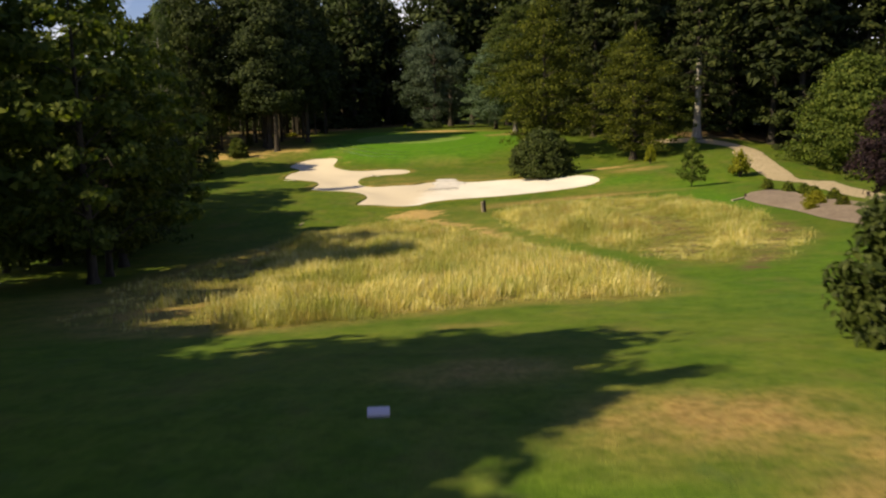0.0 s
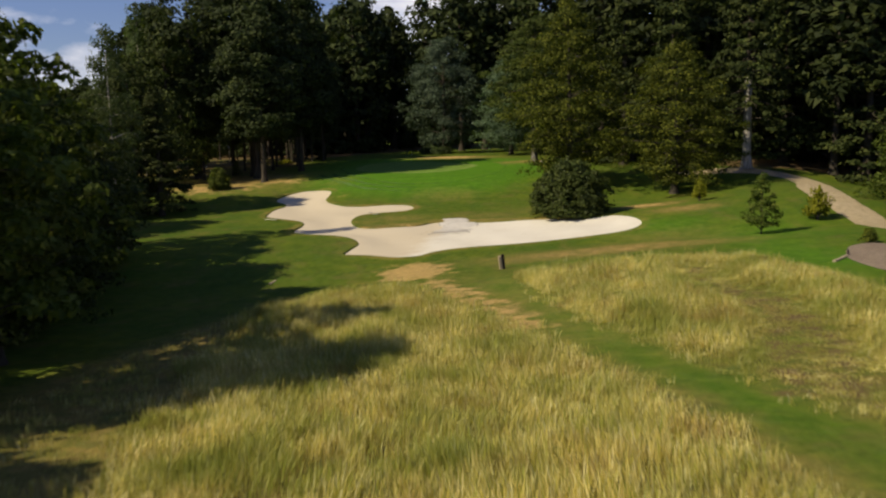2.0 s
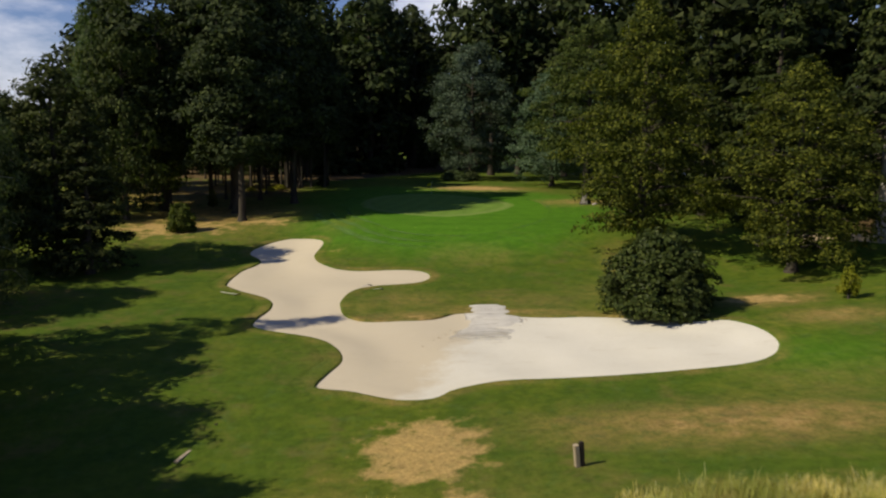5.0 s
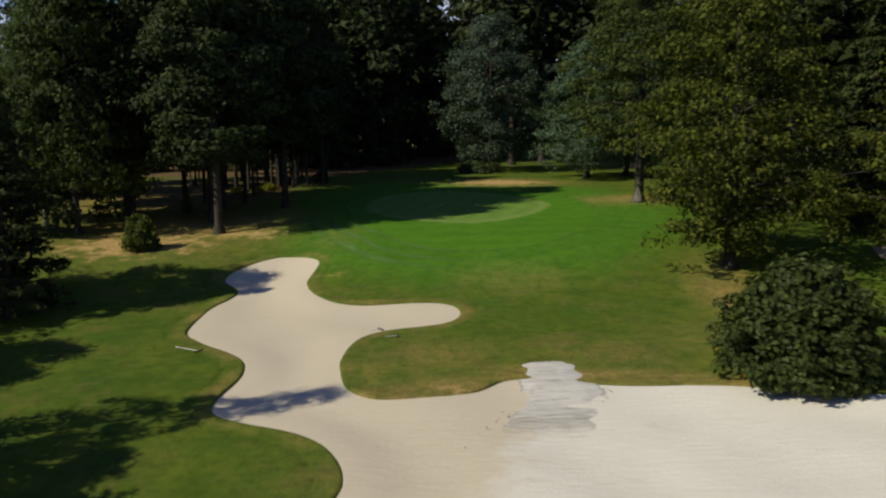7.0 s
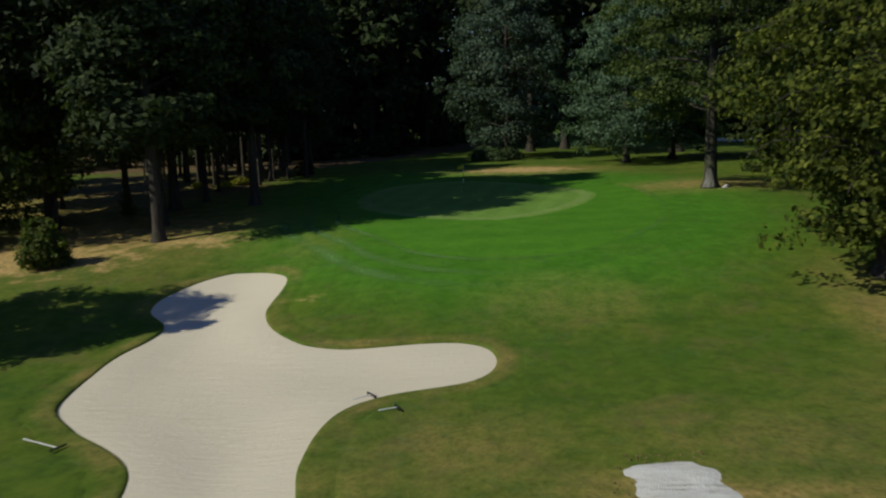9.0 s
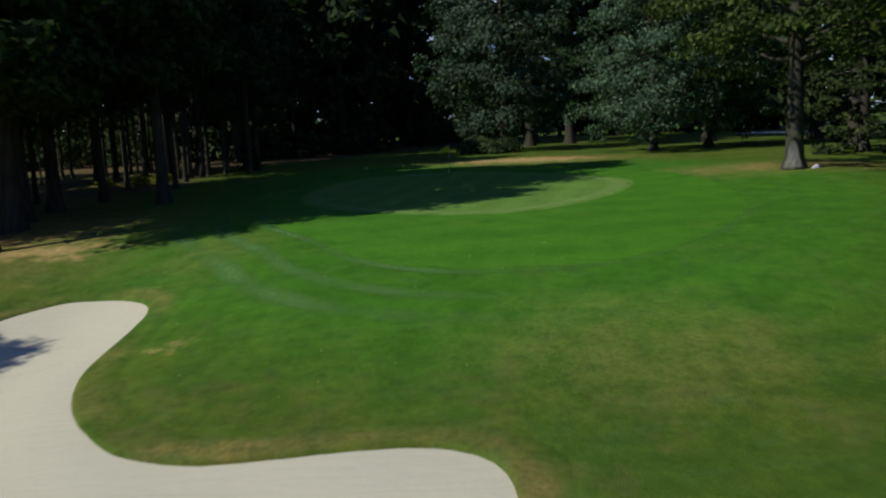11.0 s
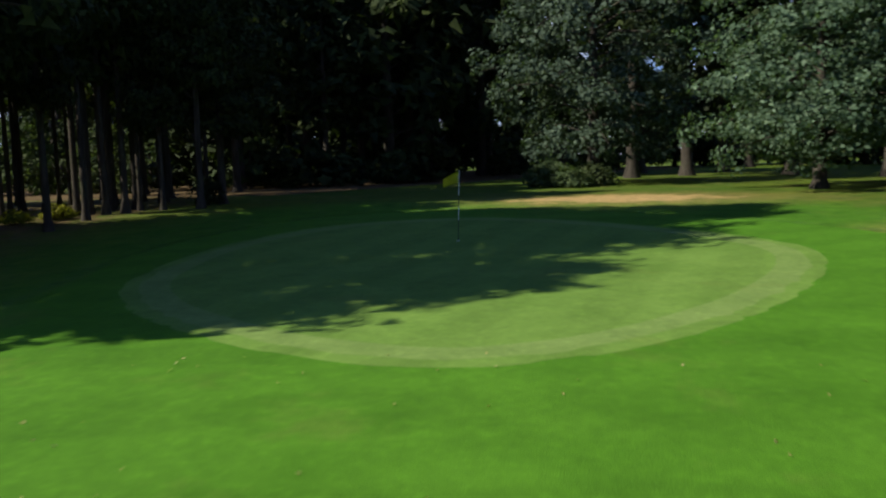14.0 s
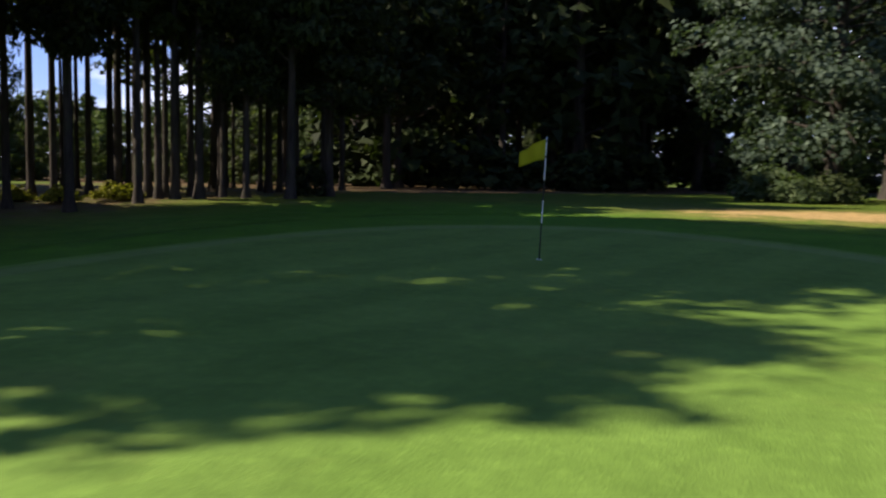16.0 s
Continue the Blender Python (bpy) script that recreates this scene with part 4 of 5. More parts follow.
spruces[0].stand(-28.9, 97.3, 12.5, 1.45, 2.37, label="dark spreading fir at the wood's corner")
birch.stand(-25.6, 78.2, 16.7, 0.72, 0.63)
birch.stand(-38.4, 120, 21.5, 0.75, 2.6)
for x, y, t in ((-33.5, 141.0, 17),):
    birch.stand(x, y, t, 0.45, 1.3 * x, label="slender pale-stemmed birch among the pines")
tee_tree = Kind("tee_tree", "tall leafy tree beside the tee, unseen, placed for its shade", "tree", "trees beside the tee", M_BARK, M_LEAF_OAK, 18, seed=33, base=1.6, radius=5.0, shape="column", limbs=50, clumps=8, per_clump=20, leaf=0.34,
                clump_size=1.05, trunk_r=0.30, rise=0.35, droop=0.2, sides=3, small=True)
# unseen trees beside the tee, placed so that their shade lies on the turf
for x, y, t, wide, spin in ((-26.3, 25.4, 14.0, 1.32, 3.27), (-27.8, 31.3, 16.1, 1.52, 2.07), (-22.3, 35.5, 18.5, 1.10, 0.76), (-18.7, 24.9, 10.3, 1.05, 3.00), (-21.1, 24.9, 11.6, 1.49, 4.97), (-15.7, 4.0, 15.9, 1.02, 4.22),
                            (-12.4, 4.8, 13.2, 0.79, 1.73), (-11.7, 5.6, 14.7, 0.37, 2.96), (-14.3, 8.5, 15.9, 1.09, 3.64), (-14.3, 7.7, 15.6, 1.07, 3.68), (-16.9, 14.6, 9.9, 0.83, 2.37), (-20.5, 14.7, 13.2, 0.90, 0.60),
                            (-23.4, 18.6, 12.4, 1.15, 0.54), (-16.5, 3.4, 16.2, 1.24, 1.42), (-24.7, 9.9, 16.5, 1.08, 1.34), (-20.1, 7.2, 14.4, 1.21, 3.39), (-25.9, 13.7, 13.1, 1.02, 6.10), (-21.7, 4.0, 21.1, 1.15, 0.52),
                            # first three here: unseen, added to keep sky light off the shaded turf
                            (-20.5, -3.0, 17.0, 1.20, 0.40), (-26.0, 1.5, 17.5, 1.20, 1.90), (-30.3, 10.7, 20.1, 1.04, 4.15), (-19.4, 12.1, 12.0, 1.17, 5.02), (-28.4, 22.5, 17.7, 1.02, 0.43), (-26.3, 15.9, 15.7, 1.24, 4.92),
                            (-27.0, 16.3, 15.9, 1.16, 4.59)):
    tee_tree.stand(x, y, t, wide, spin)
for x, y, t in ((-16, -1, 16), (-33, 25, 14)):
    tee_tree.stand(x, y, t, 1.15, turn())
for skipped in range(13):
    turn()  # the wood keeps its own scatter

# the wood's edge beside the green
edges[1].stand(-34.3, 117.0, 20.5, 0.75, 2.2, label="tall olive-green tree at the corner of the wood")
# second and third are added, trunks hidden, to shade the green
for k, x, y, t, wide, spin in ((0, -22.7, 115.7, 20.2, 1.2, 2.8), (3, -24.8, 121.5, 24.5, 1.23, 1.22), (3, -26.0, 124.6, 24.9, 1.13, 2.07), (2, -20.4, 127.9, 24.8, 0.94, 4.38),
                               (0, -29.2, 127.0, 23.4, 0.75, 4.06), (3, -32.9, 123.5, 25.0, 1.24, 1.1), (0, -24.9, 131, 19.0, 0.79, 3.99), (2, -26.3, 128.3, 23.3, 1.11, 3.93),
                               (1, -22.3, 135.2, 14.3, 0.8, 0.01), (0, -21.4, 142.5, 13.6, 0.77, 2.38), (0, -20.0, 146, 13.4, 1.15, 0.7), (1, -19.8, 143.1, 16.4, 0.79, 4.33),
                               (1, -27, 147.5, 21.5, 1.04, 4.68), (1, -38.2, 124.6, 22.0, 1.05, 2.0)):
    fronts[k].stand(x, y, t, wide, spin)
for x, y, t in ((-42.5, 128, 19), (-44, 135, 20), (-46, 143, 21)):
    woods[1].stand(x, y, t, 1.2, turn())
# the wood itself, behind and beside the green
for gy in range(152, 214, 7):
    for gx in range(-74, 76, 7):
        x, y = gx + rnd.uniform(-2.6, 2.6), gy + rnd.uniform(-2.6, 2.6)
        if x > -27 + (y - 150) * 0.42 or x < -31 - (y - 150) * 0.28:
            continue
        edge = x > -37 + (y - 150) * 0.42 and y < 175
        woods[rnd.randrange(3)].stand(x, y, rnd.uniform(18, 21) if edge else rnd.uniform(26, 31), rnd.uniform(0.95, 1.15), turn())
for x, y in ((6, 176), (13, 172), (10, 184), (16, 205), (3, 187), (-4, 181), (1.5, 172), (17, 163), (25, 159), (44, 176), (50, 168), (46, 190), (52, 200), (40, 212), (24, 214), (32, 218)):
    woods[rnd.randrange(3)].stand(x, y, rnd.uniform(30, 34), 1.1, turn())
for x in range(-62, 30, 8):
    far_wood.stand(x + rnd.uniform(-2, 2), 222 + rnd.uniform(-4, 4), rnd.uniform(14, 18), 1.2, turn(), label="low-branched tree deep in the wood")
for gx in range(-78, -40, 7):
    for gy in range(112, 168, 8):
        x, y = gx + rnd.uniform(-2.5, 2.5), gy + rnd.uniform(-2.5, 2.5)
        if y > 115 - 0.72 * x:
            continue
        if rnd.random() < 0.45:
            far_wood.stand(x, y, rnd.uniform(8, 10), 1.0, turn(), label="low leafy tree inside the wood")
        else:
            woods[rnd.randrange(3)].stand(x, y, rnd.uniform(10, 13), 1.25, turn())
for x, y in ((-60, 206), (-66, 199), (-71, 192), (-77, 186), (-82, 178), (-88, 171), (-72, 204), (-84, 190), (-56, 104), (-60, 92), (-54, 80)):
    far_wood.stand(x, y, rnd.uniform(6.5, 9), 1.3, turn(), label="low leafy tree beyond the wood")
pine = Kind("pine_tree", "slender dark pine with a bare trunk and thin crown", "tree", "pines at the wood's open side", M_BARK, M_LEAF_EDGE, 23, seed=25, base=8.5, radius=2.9, shape="column", limbs=30, clumps=4,
            per_clump=20, leaf=0.32, clump_size=1.0, trunk_r=0.17, rise=0.3, droop=0.15, lean=0.012, small=True)
for x, y, t in ((-25.3, 135.4, 21), (-28.9, 131.4, 22), (-35.5, 130.2, 22), (-27.9, 138.4, 23), (-26.4, 141.1, 25), (-22.8, 138.5, 22), (-24.8, 141.0, 24), (-24.0, 140.7, 21), (-23.2, 140.7, 23), (-22.6, 141.3, 25), (-23.1, 143.1, 22), (-24.1, 147.5, 24), (-23.8, 151.4, 21), (-25.1, 155.2, 23)):
    pine.stand(x, y, t - 4, 1.0, turn())
for k in range(22):
    a = radians(-53 + 17 * rnd.random())
    d = rnd.uniform(33, 47)
    pine.stand(-1 + d * math.sin(a), 117 + d * math.cos(a), rnd.uniform(17, 20), rnd.uniform(0.7, 1.0), turn())
undergrowth = Kind("undergrowth_bush", "dark low bush between the trunks of the wood", "bush", "undergrowth of the wood", M_BARK, M_LEAF_WOOD, 3, seed=28, base=0.2, radius=2.0, shape="dome", limbs=22, clumps=4, per_clump=8,
                   leaf=0.30, clump_size=0.5, trunk_r=0.05, rise=0.6, small=True)
for k in range(46):
    y = rnd.uniform(166, 216)
    x = rnd.uniform(-34 - (y - 150) * 0.3, -24 + (y - 150) * 0.42)
    undergrowth.stand(x, y, rnd.uniform(1.8, 4.2), rnd.uniform(1.0, 1.6), turn())
undergrowth.stand(-20.4, 145.1, 1.3, 0.9, 0.0, label="small dark bush at the foot of a trunk")
thicket = Kind("thicket_tree", "low grey-green tree in the light beyond the pines", "tree", "low trees beyond the pines", M_BARK, M_LEAF_BIRCH, 8, seed=27, base=0.4, radius=4.2, shape="dome", limbs=36, clumps=6, per_clump=14,
               leaf=0.26, clump_size=0.8, trunk_r=0.12, rise=0.5, droop=0.1, small=True)
for k in range(17):
    a = radians(-62 + 28 * k / 16)
    d = rnd.uniform(58, 78)
    thicket.stand(-1 + d * math.sin(a), 117 + d * math.cos(a), rnd.uniform(4.2, 6.2), 1.0, turn())
bracken = Kind("bracken_clump", "low yellow-green bracken under the pines", "bracken", "bracken under the pines", M_BARK, M_LEAF_YELLOW, 0.9, seed=90, base=0.1, radius=0.9, shape="dome", limbs=26, clumps=5, per_clump=10, leaf=0.09,
               clump_size=0.25, trunk_r=0.03, rise=0.6)
for x, y, t in ((-27.7, 137.6, 0.8), (-25.5, 137.6, 0.9), (-24.5, 139.0, 1.0), (-25.0, 140.2, 0.8)):
    bracken.stand(x, y, t * 0.6, 1.3, turn())
for x, y in ((-50, 178), (-56, 186), (-62, 194), (-58, 201), (-67, 204), (-71, 213), (-52, 190), (-63, 211)):
    woods[rnd.randrange(3)].stand(x, y, rnd.uniform(24, 28), 1.2, turn())
for x, y in ((-38.5, 154), (-44, 163)):
    pine.stand(x, y, 16, 1.0, turn())
for x, y in ((28, 204), (33, 207), (38, 205), (44, 207), (36, 212)):
    far_wood.stand(x, y, 15, 1.1, turn(), label="low-branched tree beyond a far bunker")
# far trees that close the horizon
for k in range(54):
    a = radians(-80 + 160 * k / 53)
    d = rnd.uniform(235, 275)
    far_wood.stand(d * math.sin(a), 40 + d * math.cos(a), rnd.uniform(15, 21) * (0.62 if k < 18 else 1), 1.5 if k >= 18 else 2.2, turn())

# trees right of the green
young = Kind("young_hornbeam_tree", "slim sunlit young hornbeam at the wood's edge", "tree", "", M_BARK, M_LEAF_BEAM, 12, seed=44, base=2.4, radius=2.6, shape="column", limbs=44, clumps=6, per_clump=18, leaf=0.17,
             clump_size=0.7, trunk_r=0.16, rise=0.3, droop=0.2, flat=0.35)
young.stand(-31.8, 122.0, 12.5, 1.0, 1.2)
beams[0].stand(12.4, 104.5, 18.8, 0.98, 0.6)
beams[1].stand(21.6, 97.0, 14.2, 1.24, 2.0)
tree_with_scar = beech.stand(10.6, 125.2, 18, 1.05, 0.2)
lime.stand(-1.5, 161, 19.5, 1.0, 1.1)
maples[0].stand(9.2, 149.5, 15, 0.95, 2.5)
maples[1].stand(14.0, 152, 16, 0.9, 4.0)
pale_spruce = spruces[1].stand(30.8, 103.8, 25, 1.0, 0.3, label="tall spruce with a pale bare trunk")
for k, (x, y, t) in enumerate(((25, 112, 24), (37, 110, 25), (40, 118, 27), (34.5, 113, 26), (21, 119, 25), (43, 103, 27), (31, 119, 25), (24, 128, 24), (37, 124, 24), (48, 113, 29), (54, 119, 30), (47, 125, 30), (29, 137, 24), (43, 132, 23), (52, 106, 30), (57, 108, 28), (52, 98, 20), (55, 122, 24), (20, 139, 20), (50, 142, 24), (36, 146, 24))):
    spruces[0].stand(x, y, t, 1.1, turn())
for x, y, t in ((23, 147, 31), (32, 152, 33), (41, 150, 33), (47, 138, 32), (60, 132, 33), (66, 118, 33), (62, 100, 30), (33, 130, 30), (27, 121, 28), (45.5, 117, 28), (49, 122, 31), (44, 109, 26), (40, 104, 24)):
    woods[rnd.randrange(3)].stand(x, y, t, 1.25, turn())
for x, y, t in ((47, 86, 16), (46, 70, 14), (42, 54, 12), (56, 90, 18), (50, 60, 14)):
    edges[rnd.randrange(2)].stand(x, y, t, 1.05, turn())


# ---- shrubs ----
def shrub(name, label, category, group, leaf_mat, seed, height, radius, limbs, clumps, per, leaf, clump):
    return Kind(name, label, category, group, M_BARK, leaf_mat, height, seed=seed, base=0.25, radius=radius, shape="dome", limbs=limbs, clumps=clumps, per_clump=per, leaf=leaf, clump_size=clump,
                trunk_r=0.09, rise=0.7, droop=0.05, flat=0.8, limb_r=0.5)


laurel = shrub("laurel_bush", "large rounded evergreen bush at the bunker's rim", "bush", "", M_LEAF_BUSH, 81, 5.0, 3.0, 150, 10, 26, 0.13, 0.42)
laurel.stand(10.0, 86.3, 4.5, 1.16, 0.3)
rhodo = shrub("rhododendron_bush", "glossy rhododendron bush beside the tee", "bush", "", M_LEAF_BUSH, 82, 4.2, 2.4, 60, 9, 30, 0.13, 0.5)
rhodo.stand(8.35, 14.0, 2.75, 1.0, 0.0)
yew = shrub("yew_bush", "small spiky green bush on tan needle litter", "bush", "", M_LEAF_OAK, 83, 2.5, 1.3, 34, 7, 18, 0.14, 0.4)
yew.stand(-26.9, 110.9, 2.3, 1.0, 0.0)
big = Kind("hazel_bush", "tall spreading green shrub beside the path", "bush", "shrubs beside the path", M_BARK, M_LEAF_OAK, 11, seed=84, base=0.5, radius=6.0, shape="dome", limbs=80, clumps=9, per_clump=44, leaf=0.16,
           clump_size=1.0, trunk_r=0.16, rise=0.6, droop=0.1)
big.stand(38.6, 79.6, 10.8, 1.0, 0.0)
big.stand(41.5, 68, 11, 1.0, 2.0)
plum = Kind("purple_plum_tree", "purple-leaved plum tree beside the planted bed", "tree", "", M_BARK, M_LEAF_PURPLE, 9, seed=85, base=1.5, radius=4.2, shape="round", limbs=56, clumps=10, per_clump=40, leaf=0.13, clump_size=0.7,
            trunk_r=0.16, rise=0.5)
plum.stand(26.6, 47.8, 7.0, 1.0, 0.0)
sapling = Kind("sapling", "slender young tree on mown grass", "tree", "saplings", M_BARK, M_LEAF_OAK, 4.4, seed=86, base=0.6, radius=1.25, shape="egg", limbs=30, clumps=6, per_clump=22, leaf=0.09, clump_size=0.32, trunk_r=0.05, rise=0.9)
sapling.stand(20.8, 71.1, 4.0, 1.0, 0.0)
sapling.stand(-28.5, 125.3, 2.0, 1.0, 2.0)
low = shrub("bed_shrub", "small clipped green shrub in the bed", "shrub", "shrubs of the bed", M_LEAF_BEAM, 87, 1.1, 0.6, 22, 5, 12, 0.08, 0.22)
for x, y, t in ((24.0, 62.8, 0.8), (24.6, 60.4, 0.75), (24.7, 58.0, 0.82), (24.5, 56.0, 0.8), (24.7, 53.5, 0.78), (23.6, 49.9, 0.7)):
    low.stand(x, y, t, 1.0, turn())
gold = shrub("golden_shrub", "low yellow-green shrub in the bed", "shrub", "golden shrubs", M_LEAF_YELLOW, 88, 1.0, 0.8, 22, 5, 12, 0.08, 0.25)
for x, y, t in ((22.6, 51.5, 0.8), (23.3, 52.7, 0.7), (21.4, 49.3, 0.6)):
    gold.stand(x, y, t, 1.0, turn())
gold.stand(26.1, 74.8, 2.0, 0.5, 0.9, label="upright yellow-green shrub beside the path")
gold.stand(21.0, 86.4, 1.6, 0.45, 0.4, label="slim yellowish shrub under a hornbeam")
fern = shrub("bramble_bush", "low pale green brambles behind the green", "bush", "brambles", M_LEAF_BIRCH, 89, 1.6, 1.6, 34, 6, 14, 0.14, 0.4)
for x, y, t in ((-4.0, 157.5, 1.4), (-1.6, 158.5, 1.2), (-2.8, 156.5, 1.0)):
    fern.stand(x, y, t, 1.2, turn())


# ---- tall rough grass ----
def fescue(name, outline, density, seed):
    rng = np.random.default_rng(seed)
    x0, y0 = outline.min(0)
    x1, y1 = outline.max(0)
    n = int((x1 - x0) * (y1 - y0) * density)
    x, y = rng.uniform(x0, x1, n), rng.uniform(y0, y1, n)
    d = inside(outline, x, y) + rng.normal(0, 0.45, n)
    thin = np.sin(x * 0.9 + 1.3 * np.sin(y * 0.5)) * np.sin(y * 0.7 + x * 0.3)
    thick = 0.12 + 0.88 * soft(x + 0.14 * (y - 20) + 0.5 * np.sin(y * 0.6), -6.7, -4.7)
    thick = np.where(seed == 1, thick, 1.0)
    keep = (d > 0) & (rng.uniform(0, 1, n) < (0.75 + 0.4 * thin) * thick)
    x, y, d, thick = x[keep], y[keep], d[keep], thick[keep]
    track = np.min([segment(x, y, *q) for q in TRACKS], axis=0)
    tuft = np.sin(x * 1.7 + 2.1 * np.sin(y * 0.9)) * np.sin(y * 1.3 + 1.7 * np.sin(x * 0.8))
    tall = (0.26 + 0.30 * soft(d, 0, 1.2)) * (0.5 + 0.5 * thick) * (1 + 0.3 * tuft) * (0.16 + 0.84 * soft(track, 0.65, 1.5)) * rng.uniform(0.6, 1.3, len(x)) * (1 + 0.2 * np.sin(x * 0.6) * np.sin(y * 0.5))
    per = 14
    i = np.repeat(np.arange(len(x)), per)
    m = len(i)
    bx, by = x[i] + rng.normal(0, 0.13, m), y[i] + rng.normal(0, 0.13, m)
    az = rng.uniform(0, 2 * np.pi, m)
    out = tall[i] * rng.uniform(0.06, 0.42, m)
    own = rng.uniform(0, 2 * np.pi, len(x))[i]
    bend = 0.22 * tall[i] * rng.uniform(0.3, 1.4, len(x))[i]
    swirl = 2.2 * np.sin(bx * 0.35 + 1.5 * np.sin(by * 0.3)) + 1.6 * np.sin(by * 0.45 + bx * 0.2)
    dx = np.cos(az) * out + bend * (np.cos(own) + 0.6 * np.cos(swirl))
    dy = np.sin(az) * out + bend * (np.sin(own) + 0.6 * np.sin(swirl))
    bz = land(bx, by) - 0.03
    ht = tall[i] * rng.uniform(0.6, 1.15, m)
    w = rng.uniform(0.005, 0.012, m)
    px, py = -np.sin(az) * w, np.cos(az) * w
    a = np.stack([bx, by, bz], -1)
    c = np.stack([bx + dx * 0.4 + px, by + dy * 0.4 + py, bz + ht * 0.66], -1)
    e = np.stack([bx + dx * 0.4 - px, by + dy * 0.4 - py, bz + ht * 0.66], -1)
    t = np.stack([bx + dx, by + dy, bz + ht], -1)
    v = np.stack([a, c, t, e], 1).reshape(-1, 3)
    f = (np.arange(m)[:, None] * 4 + [0, 1, 2, 3]).tolist()
    return tagged(new(name, mesh_of(name, v, f, M_STRAW)), "tall dry straw-coloured rough grass", "grass", kind="stuff")


fescue("tall_grass", ROUGH_A, 32, 1)
fescue("tall_grass", ROUGH_B, 30, 2)


# ---- small things ----
def part(name, bm, material, parent, label=""):
    me = bpy.data.meshes.new(name)
    bm.to_mesh(me)
    bm.free()
    me.materials.append(material)
    ob = new(name, me)
    ob.parent = parent
    return tagged(ob, label)


def cyl(r0, r1, z0, z1, sides=12):
    bm = bmesh.new()
    bmesh.ops.create_cone(bm, cap_ends=True, segments=sides, radius1=r0, radius2=r1, depth=z1 - z0, matrix=Matrix.Translation((0, 0, (z0 + z1) / 2)))
    return bm


def block(sx, sy, sz, m=None, bevel=0.01):
    bm = bmesh.new()
    bmesh.ops.create_cube(bm, size=1, matrix=(m or Matrix()) @ Matrix.Diagonal((sx, sy, sz, 1)))
    bmesh.ops.bevel(bm, geom=bm.edges[:], offset=bevel, segments=2, affect="EDGES")
    return bm


def flagstick(x, y):
    root = new("flagstick")
    for k, (z0, z1, mat) in enumerate(((-0.15, 0.62, M_BLACK), (0.62, 1.00, M_WHITE), (1.00, 1.34, M_BLACK), (1.34, 2.04, M_WHITE))):
        part("pole_section", cyl(0.011, 0.011, z0, z1), mat, root, "black painted section" if mat == M_BLACK else "white painted section")
    part("tip", cyl(0.014, 0.006, 2.04, 2.07), M_WHITE, root)
    part("cup", cyl(0.054, 0.054, -0.12, 0.003, 20), M_WHITE, root, "white hole cup")
    bm = bmesh.new()
    nx, nz = 14, 8
    grid = [[bm.verts.new((-0.012 - 0.47 * i / nx, 0.05 * math.sin(i * 0.75 + j * 0.15) * i / nx, 2.03 - 0.35 * j / nz * (1 - 0.15 * i / nx) - 0.24 * (i / nx) ** 1.3 + 0.04 * i / nx * j / nz)) for j in range(nz + 1)] for i in range(nx + 1)]
    for i in range(nx):
        for j in range(nz):
            bm.faces.new((grid[i][j], grid[i + 1][j], grid[i + 1][j + 1], grid[i][j + 1])).smooth = True
    ex = bmesh.ops.solidify(bm, geom=bm.faces[:], thickness=0.004)
    flag = part("flag", bm, M_FLAG, root, "yellow cloth flag")
    for z in (1.72, 1.98):
        part("flag_ring", cyl(0.016, 0.016, z, z + 0.03, 10), M_BLACK, flag, "small black flag ring")
    root.matrix_basis = pose(x, y, h(x, y) + 0.012, 0, 2.2, -10)
    return tagged(root, "black and white flagstick with a yellow flag on the green", "flagstick")


flagstick(-5.73, 130.4)


def rake(x, y, az, length):
    root = new("bunker_rake")
    part("handle", cyl(0.016, 0.016, 0, length), M_WHITE, root, "white rake handle").matrix_basis = pose(0, 0, 0.06, 0, 90, 0)
    head = part("head", block(0.05, 0.55, 0.04, Matrix.Translation((length, 0, 0.07)), 0.008), M_BLACK, root, "black plastic rake head")
    for k in range(9):
        part("tine", cyl(0.010, 0.005, 0, 0.07, 6), M_BLACK, head).matrix_basis = pose(length, -0.24 + 0.06 * k, 0.0)
    root.matrix_basis = pose(x, y, h(x, y) + 0.02, 0, 0, az)
    return tagged(root, "white-handled bunker rake lying on the turf", "rake", "bunker rakes")


rake(-17.3, 91.0, -27, 1.5)
rake(-8.4, 93.6, 40, 0.7)
rake(-7.5, 92.7, 24, 0.6)


def plank(x0, y0, x1, y1):
    root = new("timber_edging")
    ln, az = math.hypot(x1 - x0, y1 - y0), math.degrees(math.atan2(y1 - y0, x1 - x0))
    part("board", block(ln * 0.62, 0.16, 0.10, Matrix.Translation((ln * 0.31, 0, 0.05)), 0.015), M_WOODGREY, root, "pale weathered board")
    part("board", block(ln * 0.34, 0.16, 0.10, Matrix.Translation((ln * 0.82, 0.03, 0.05)), 0.015), M_WOODGREY, root, "pale weathered board")
    part("post", block(0.1, 0.1, 0.4, Matrix.Translation((ln * 1.01, 0.02, 0.15)), 0.01), M_WOODDARK, root, "short dark post")
    root.matrix_basis = pose(x0, y0, h(x0, y0) - 0.01, 0, 0, az)
    return tagged(root, "weathered timber edging half sunk in the turf", "timber edging")


plank(-11.6, 66.6, -11.1, 69.9)
plank(19.4, 56.9, 20.9, 58.6)


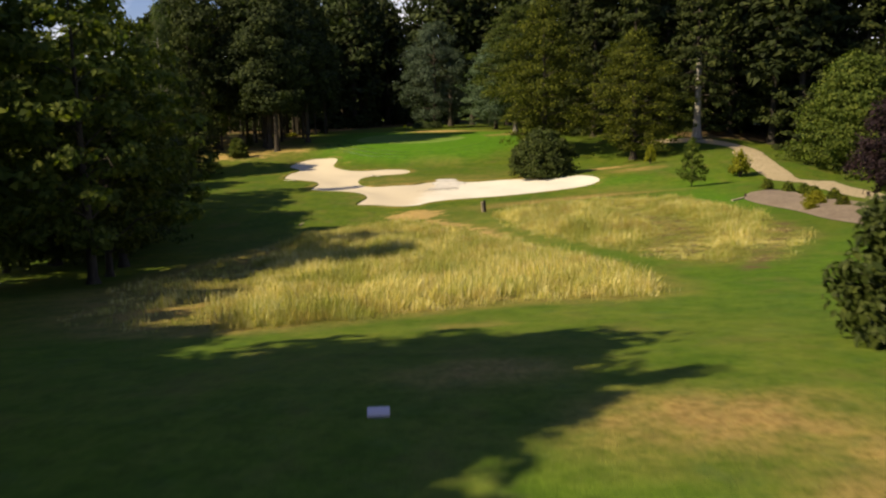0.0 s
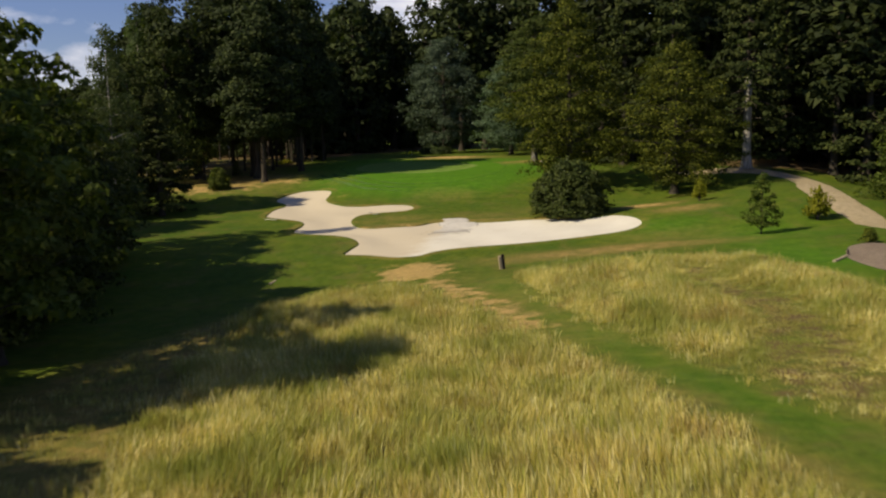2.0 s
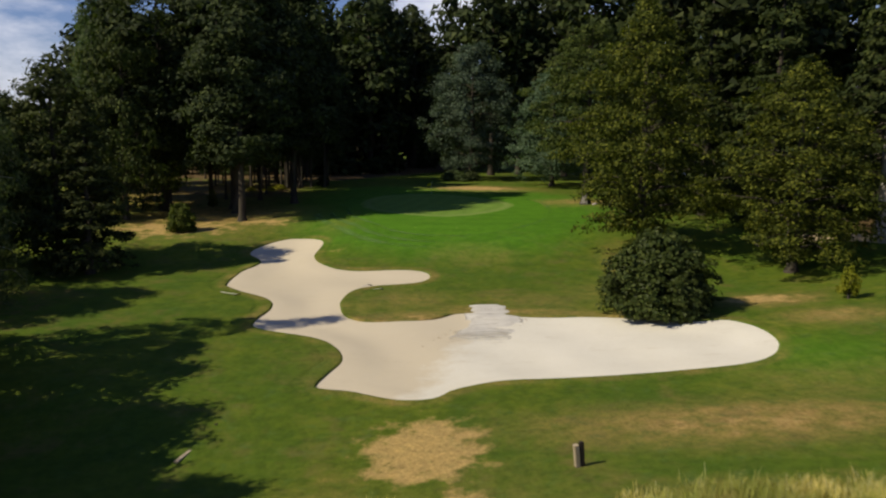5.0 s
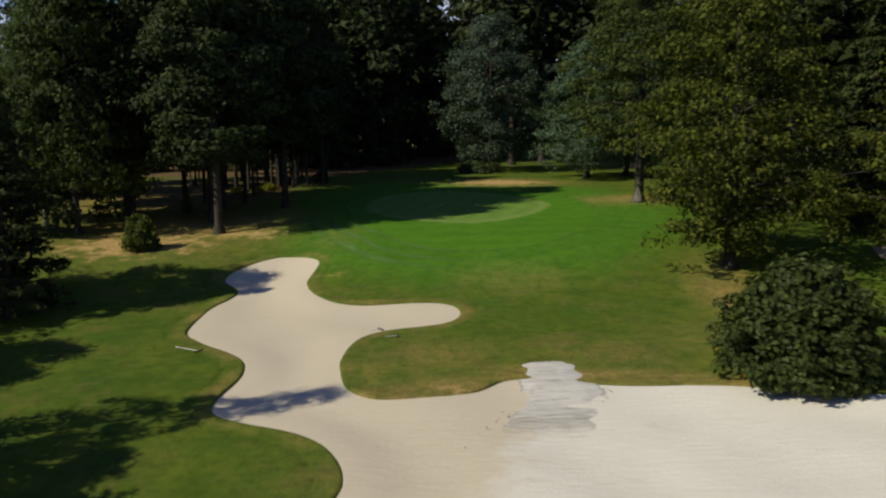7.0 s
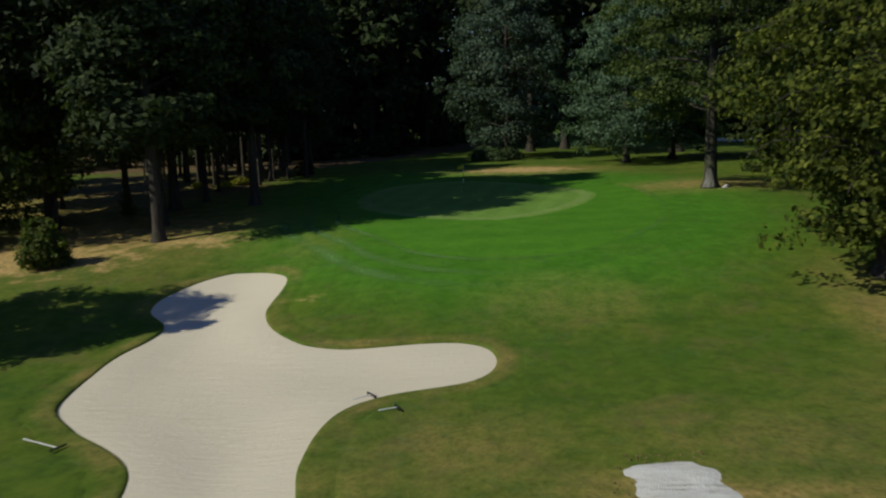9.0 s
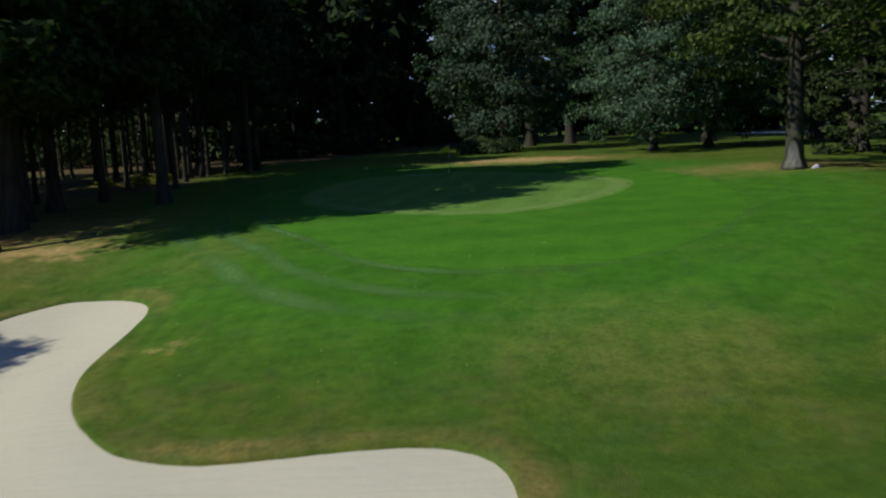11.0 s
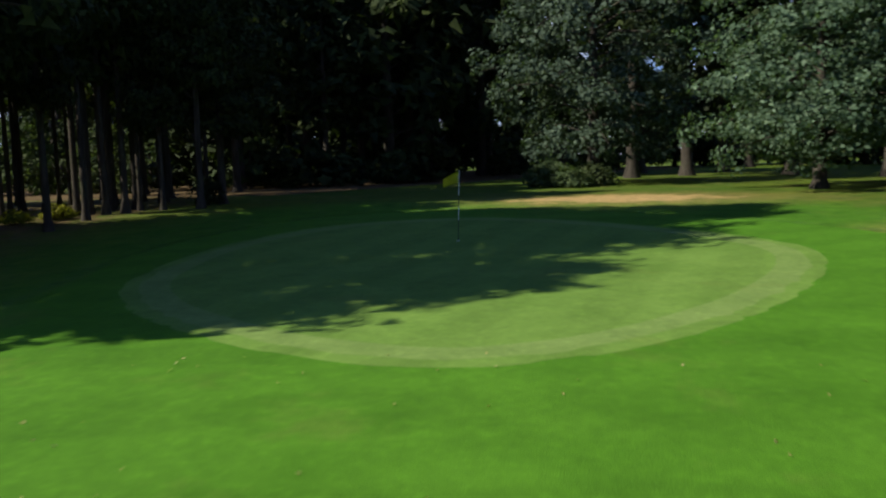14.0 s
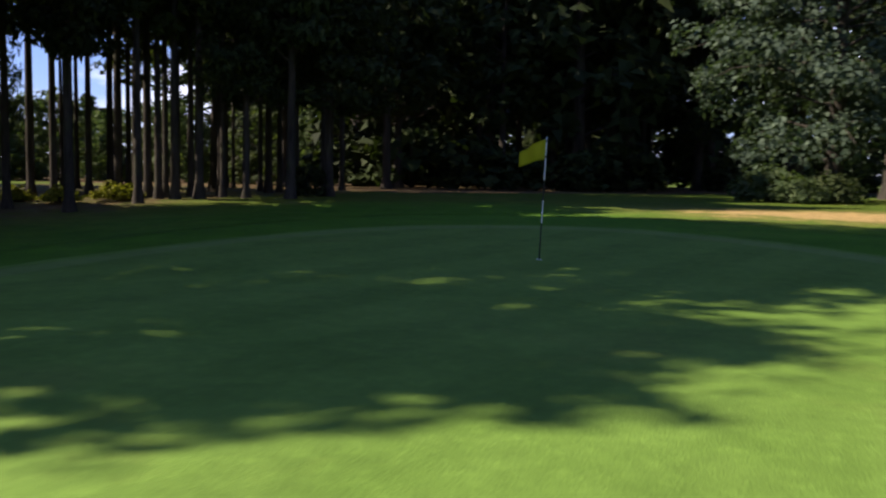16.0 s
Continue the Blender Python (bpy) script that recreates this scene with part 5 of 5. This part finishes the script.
def stump(x, y):
    root = new("marker_post")
    part("post", block(0.17, 0.15, 1.05, pose(0.02, 0, 0.45, 4, -6, 0), 0.03), M_WOODDARK, root, "dark wooden face on the right")
    part("back_board", block(0.17, 0.2, 0.92, pose(-0.15, 0.02, 0.40, 4, -8, 0), 0.02), M_WOODGREY, root, "pale split wooden board")
    root.matrix_basis = pose(x, y, h(x, y) - 0.05, 0, 0, 15)
    return tagged(root, "weathered wooden marker post in mown grass", "marker post")


stump(3.05, 65.0)


def plate(x, y):
    root = new("tee_plate")
    part("slab", block(0.30, 0.19, 0.06, Matrix.Translation((0, 0, 0.03)), 0.008), M_PLATE, root, "pale pinkish stone slab")
    root.matrix_basis = pose(x, y, h(x, y) + 0.02, 14, 0, 4)
    return tagged(root, "pale stone tee plate set in the turf", "tee marker")


plate(-0.95, 10.8)


def fallen_leaves():
    """Pale leaves blown about on the mown turf round the green."""
    rng = np.random.default_rng(17)
    n = 260
    x, y = rng.uniform(-16, 6, n), rng.uniform(101, 117, n)
    keep = inside(BUNKER, x, y) < -1
    x, y = x[keep], y[keep]
    c = np.column_stack([x, y, land(x, y) + 0.03])
    nrm = rng.normal(0, 0.4, (len(x), 3)) + [0, 0, 1]
    v, f = leaves(c, nrm / np.linalg.norm(nrm, axis=1)[:, None], 0.026, rng)
    return tagged(new("fallen_leaves", mesh_of("fallen_leaves", v, f, M_LEAF_DRY)), "pale dry fallen leaves scattered on the turf", "leaves", kind="stuff")


fallen_leaves()


def clods_and_footprints():
    """Soil crumbs broken from the turf above; along the sides they imitate shaded footprints."""
    rng = np.random.default_rng(29)
    pieces = []
    spots = [(-1.2 + 0.3 * rng.normal(), 86.5 + 2.4 * rng.random()) for _ in range(16)] + [(-0.9 + 2.0 * rng.random(), 89.35 + 0.15 * rng.normal()) for _ in range(26)]
    # two trails of dark crumbs in place of footprint dents
    spots += [(2.3 - 0.26 * k + 0.12 * rng.normal(), 85.6 - 0.55 * k + 0.12 * rng.normal()) for k in range(5) for _ in range(4)]
    spots += [(-1.9 - 0.3 * k + 0.1 * rng.normal(), 83.6 - 0.6 * k + 0.1 * rng.normal()) for k in range(6) for _ in range(3)]
    for x, y in spots:
        r = rng.uniform(0.02, 0.05)
        b = float(inside(BUNKER, np.array([x]), np.array([y]))[0])
        z = h(x, y) - (SAND_DROP + 0.16) * float(soft(b, 0.2, 2.2)) * (b > 0) + r * 0.3
        a = np.arange(5) * 2 * np.pi / 5 + rng.random()
        ring = np.column_stack([x + r * np.cos(a) * rng.uniform(0.7, 1.5), y + r * np.sin(a), np.full(5, z)])
        v = np.vstack([ring, [[x, y, z + r * 0.6], [x, y, z - r * 0.6]]])
        pieces.append((v, [(k, (k + 1) % 5, 5) for k in range(5)] + [((k + 1) % 5, k, 6) for k in range(5)]))
    v, f = joined(pieces)
    return tagged(new("clods_and_footprints", mesh_of("clods_and_footprints", v, f, M_NEEDLES, True)), "dark crumbs as soil and as footprint shade beside the sand ramp", "soil", kind="stuff")


clods_and_footprints()


def bark_scar(parent):
    """A pale bare patch at the foot of the trunk, wrapped round its face."""
    bm = bmesh.new()
    rows = []
    for k in range(9):
        z = 0.05 + 1.55 * k / 8
        r = 0.49 + 0.26 * max(0, 1 - z / 0.62)
        half = 0.75 * (1 - (k / 8) ** 2 * 0.75)
        rows.append([bm.verts.new(((r + 0.02) * math.cos(-2.0 + half * j / 4), (r + 0.02) * math.sin(-2.0 + half * j / 4), z)) for j in range(-4, 5)])
    for a, b in zip(rows, rows[1:]):
        for i in range(8):
            bm.faces.new((a[i], a[i + 1], b[i + 1], b[i])).smooth = True
    bmesh.ops.solidify(bm, geom=bm.faces[:], thickness=0.03)
    ob = part("bark_scar", bm, M_BARK_PALE, parent, "pale bare bark scar")
    ob.matrix_basis = Matrix.Rotation(-0.2, 4, "Z")
    return ob


bark_scar(tree_with_scar)


def pale_bark(parent):
    """Lower trunk of the bare spruce, weathered pale."""
    bm = bmesh.new()
    rings = []
    for k in range(15):
        z = 0.05 + 9.6 * k / 14
        r = 0.40 * (1 - z / 24) ** 0.8 + 0.05 + 0.2 * max(0, 1 - z / 1.6)
        rings.append([bm.verts.new((r * math.cos(j * math.pi / 6) * (1 + 0.06 * math.sin(3 * j + k)), r * math.sin(j * math.pi / 6), z + 0.12 * math.sin(j * 2.1) * (k == 14))) for j in range(12)])
    for a, b in zip(rings, rings[1:]):
        for i in range(12):
            bm.faces.new((a[i], a[(i + 1) % 12], b[(i + 1) % 12], b[i])).smooth = True
    return part("pale_bark", bm, M_BARK_PALE, parent, "pale grey weathered bark")


pale_bark(pale_spruce)


def stone(x, y, size, seed):
    rng = random.Random(seed)
    bm = bmesh.new()
    bmesh.ops.create_icosphere(bm, subdivisions=2, radius=size)
    for v in bm.verts:
        v.co *= rng.uniform(0.82, 1.1)
        v.co.z *= 0.6
    me = bpy.data.meshes.new("stone")
    bm.to_mesh(me)
    bm.free()
    me.materials.append(M_PLATE)
    ob = new("stone", me)
    ob.matrix_basis = pose(x, y, h(x, y) + size * 0.25, 0, 0, seed * 40)
    return tagged(ob, "small pale stone beside a beech trunk", "stone", "stones by the beech")


stone(11.6, 125.0, 0.20, 1)
stone(11.35, 124.7, 0.13, 2)
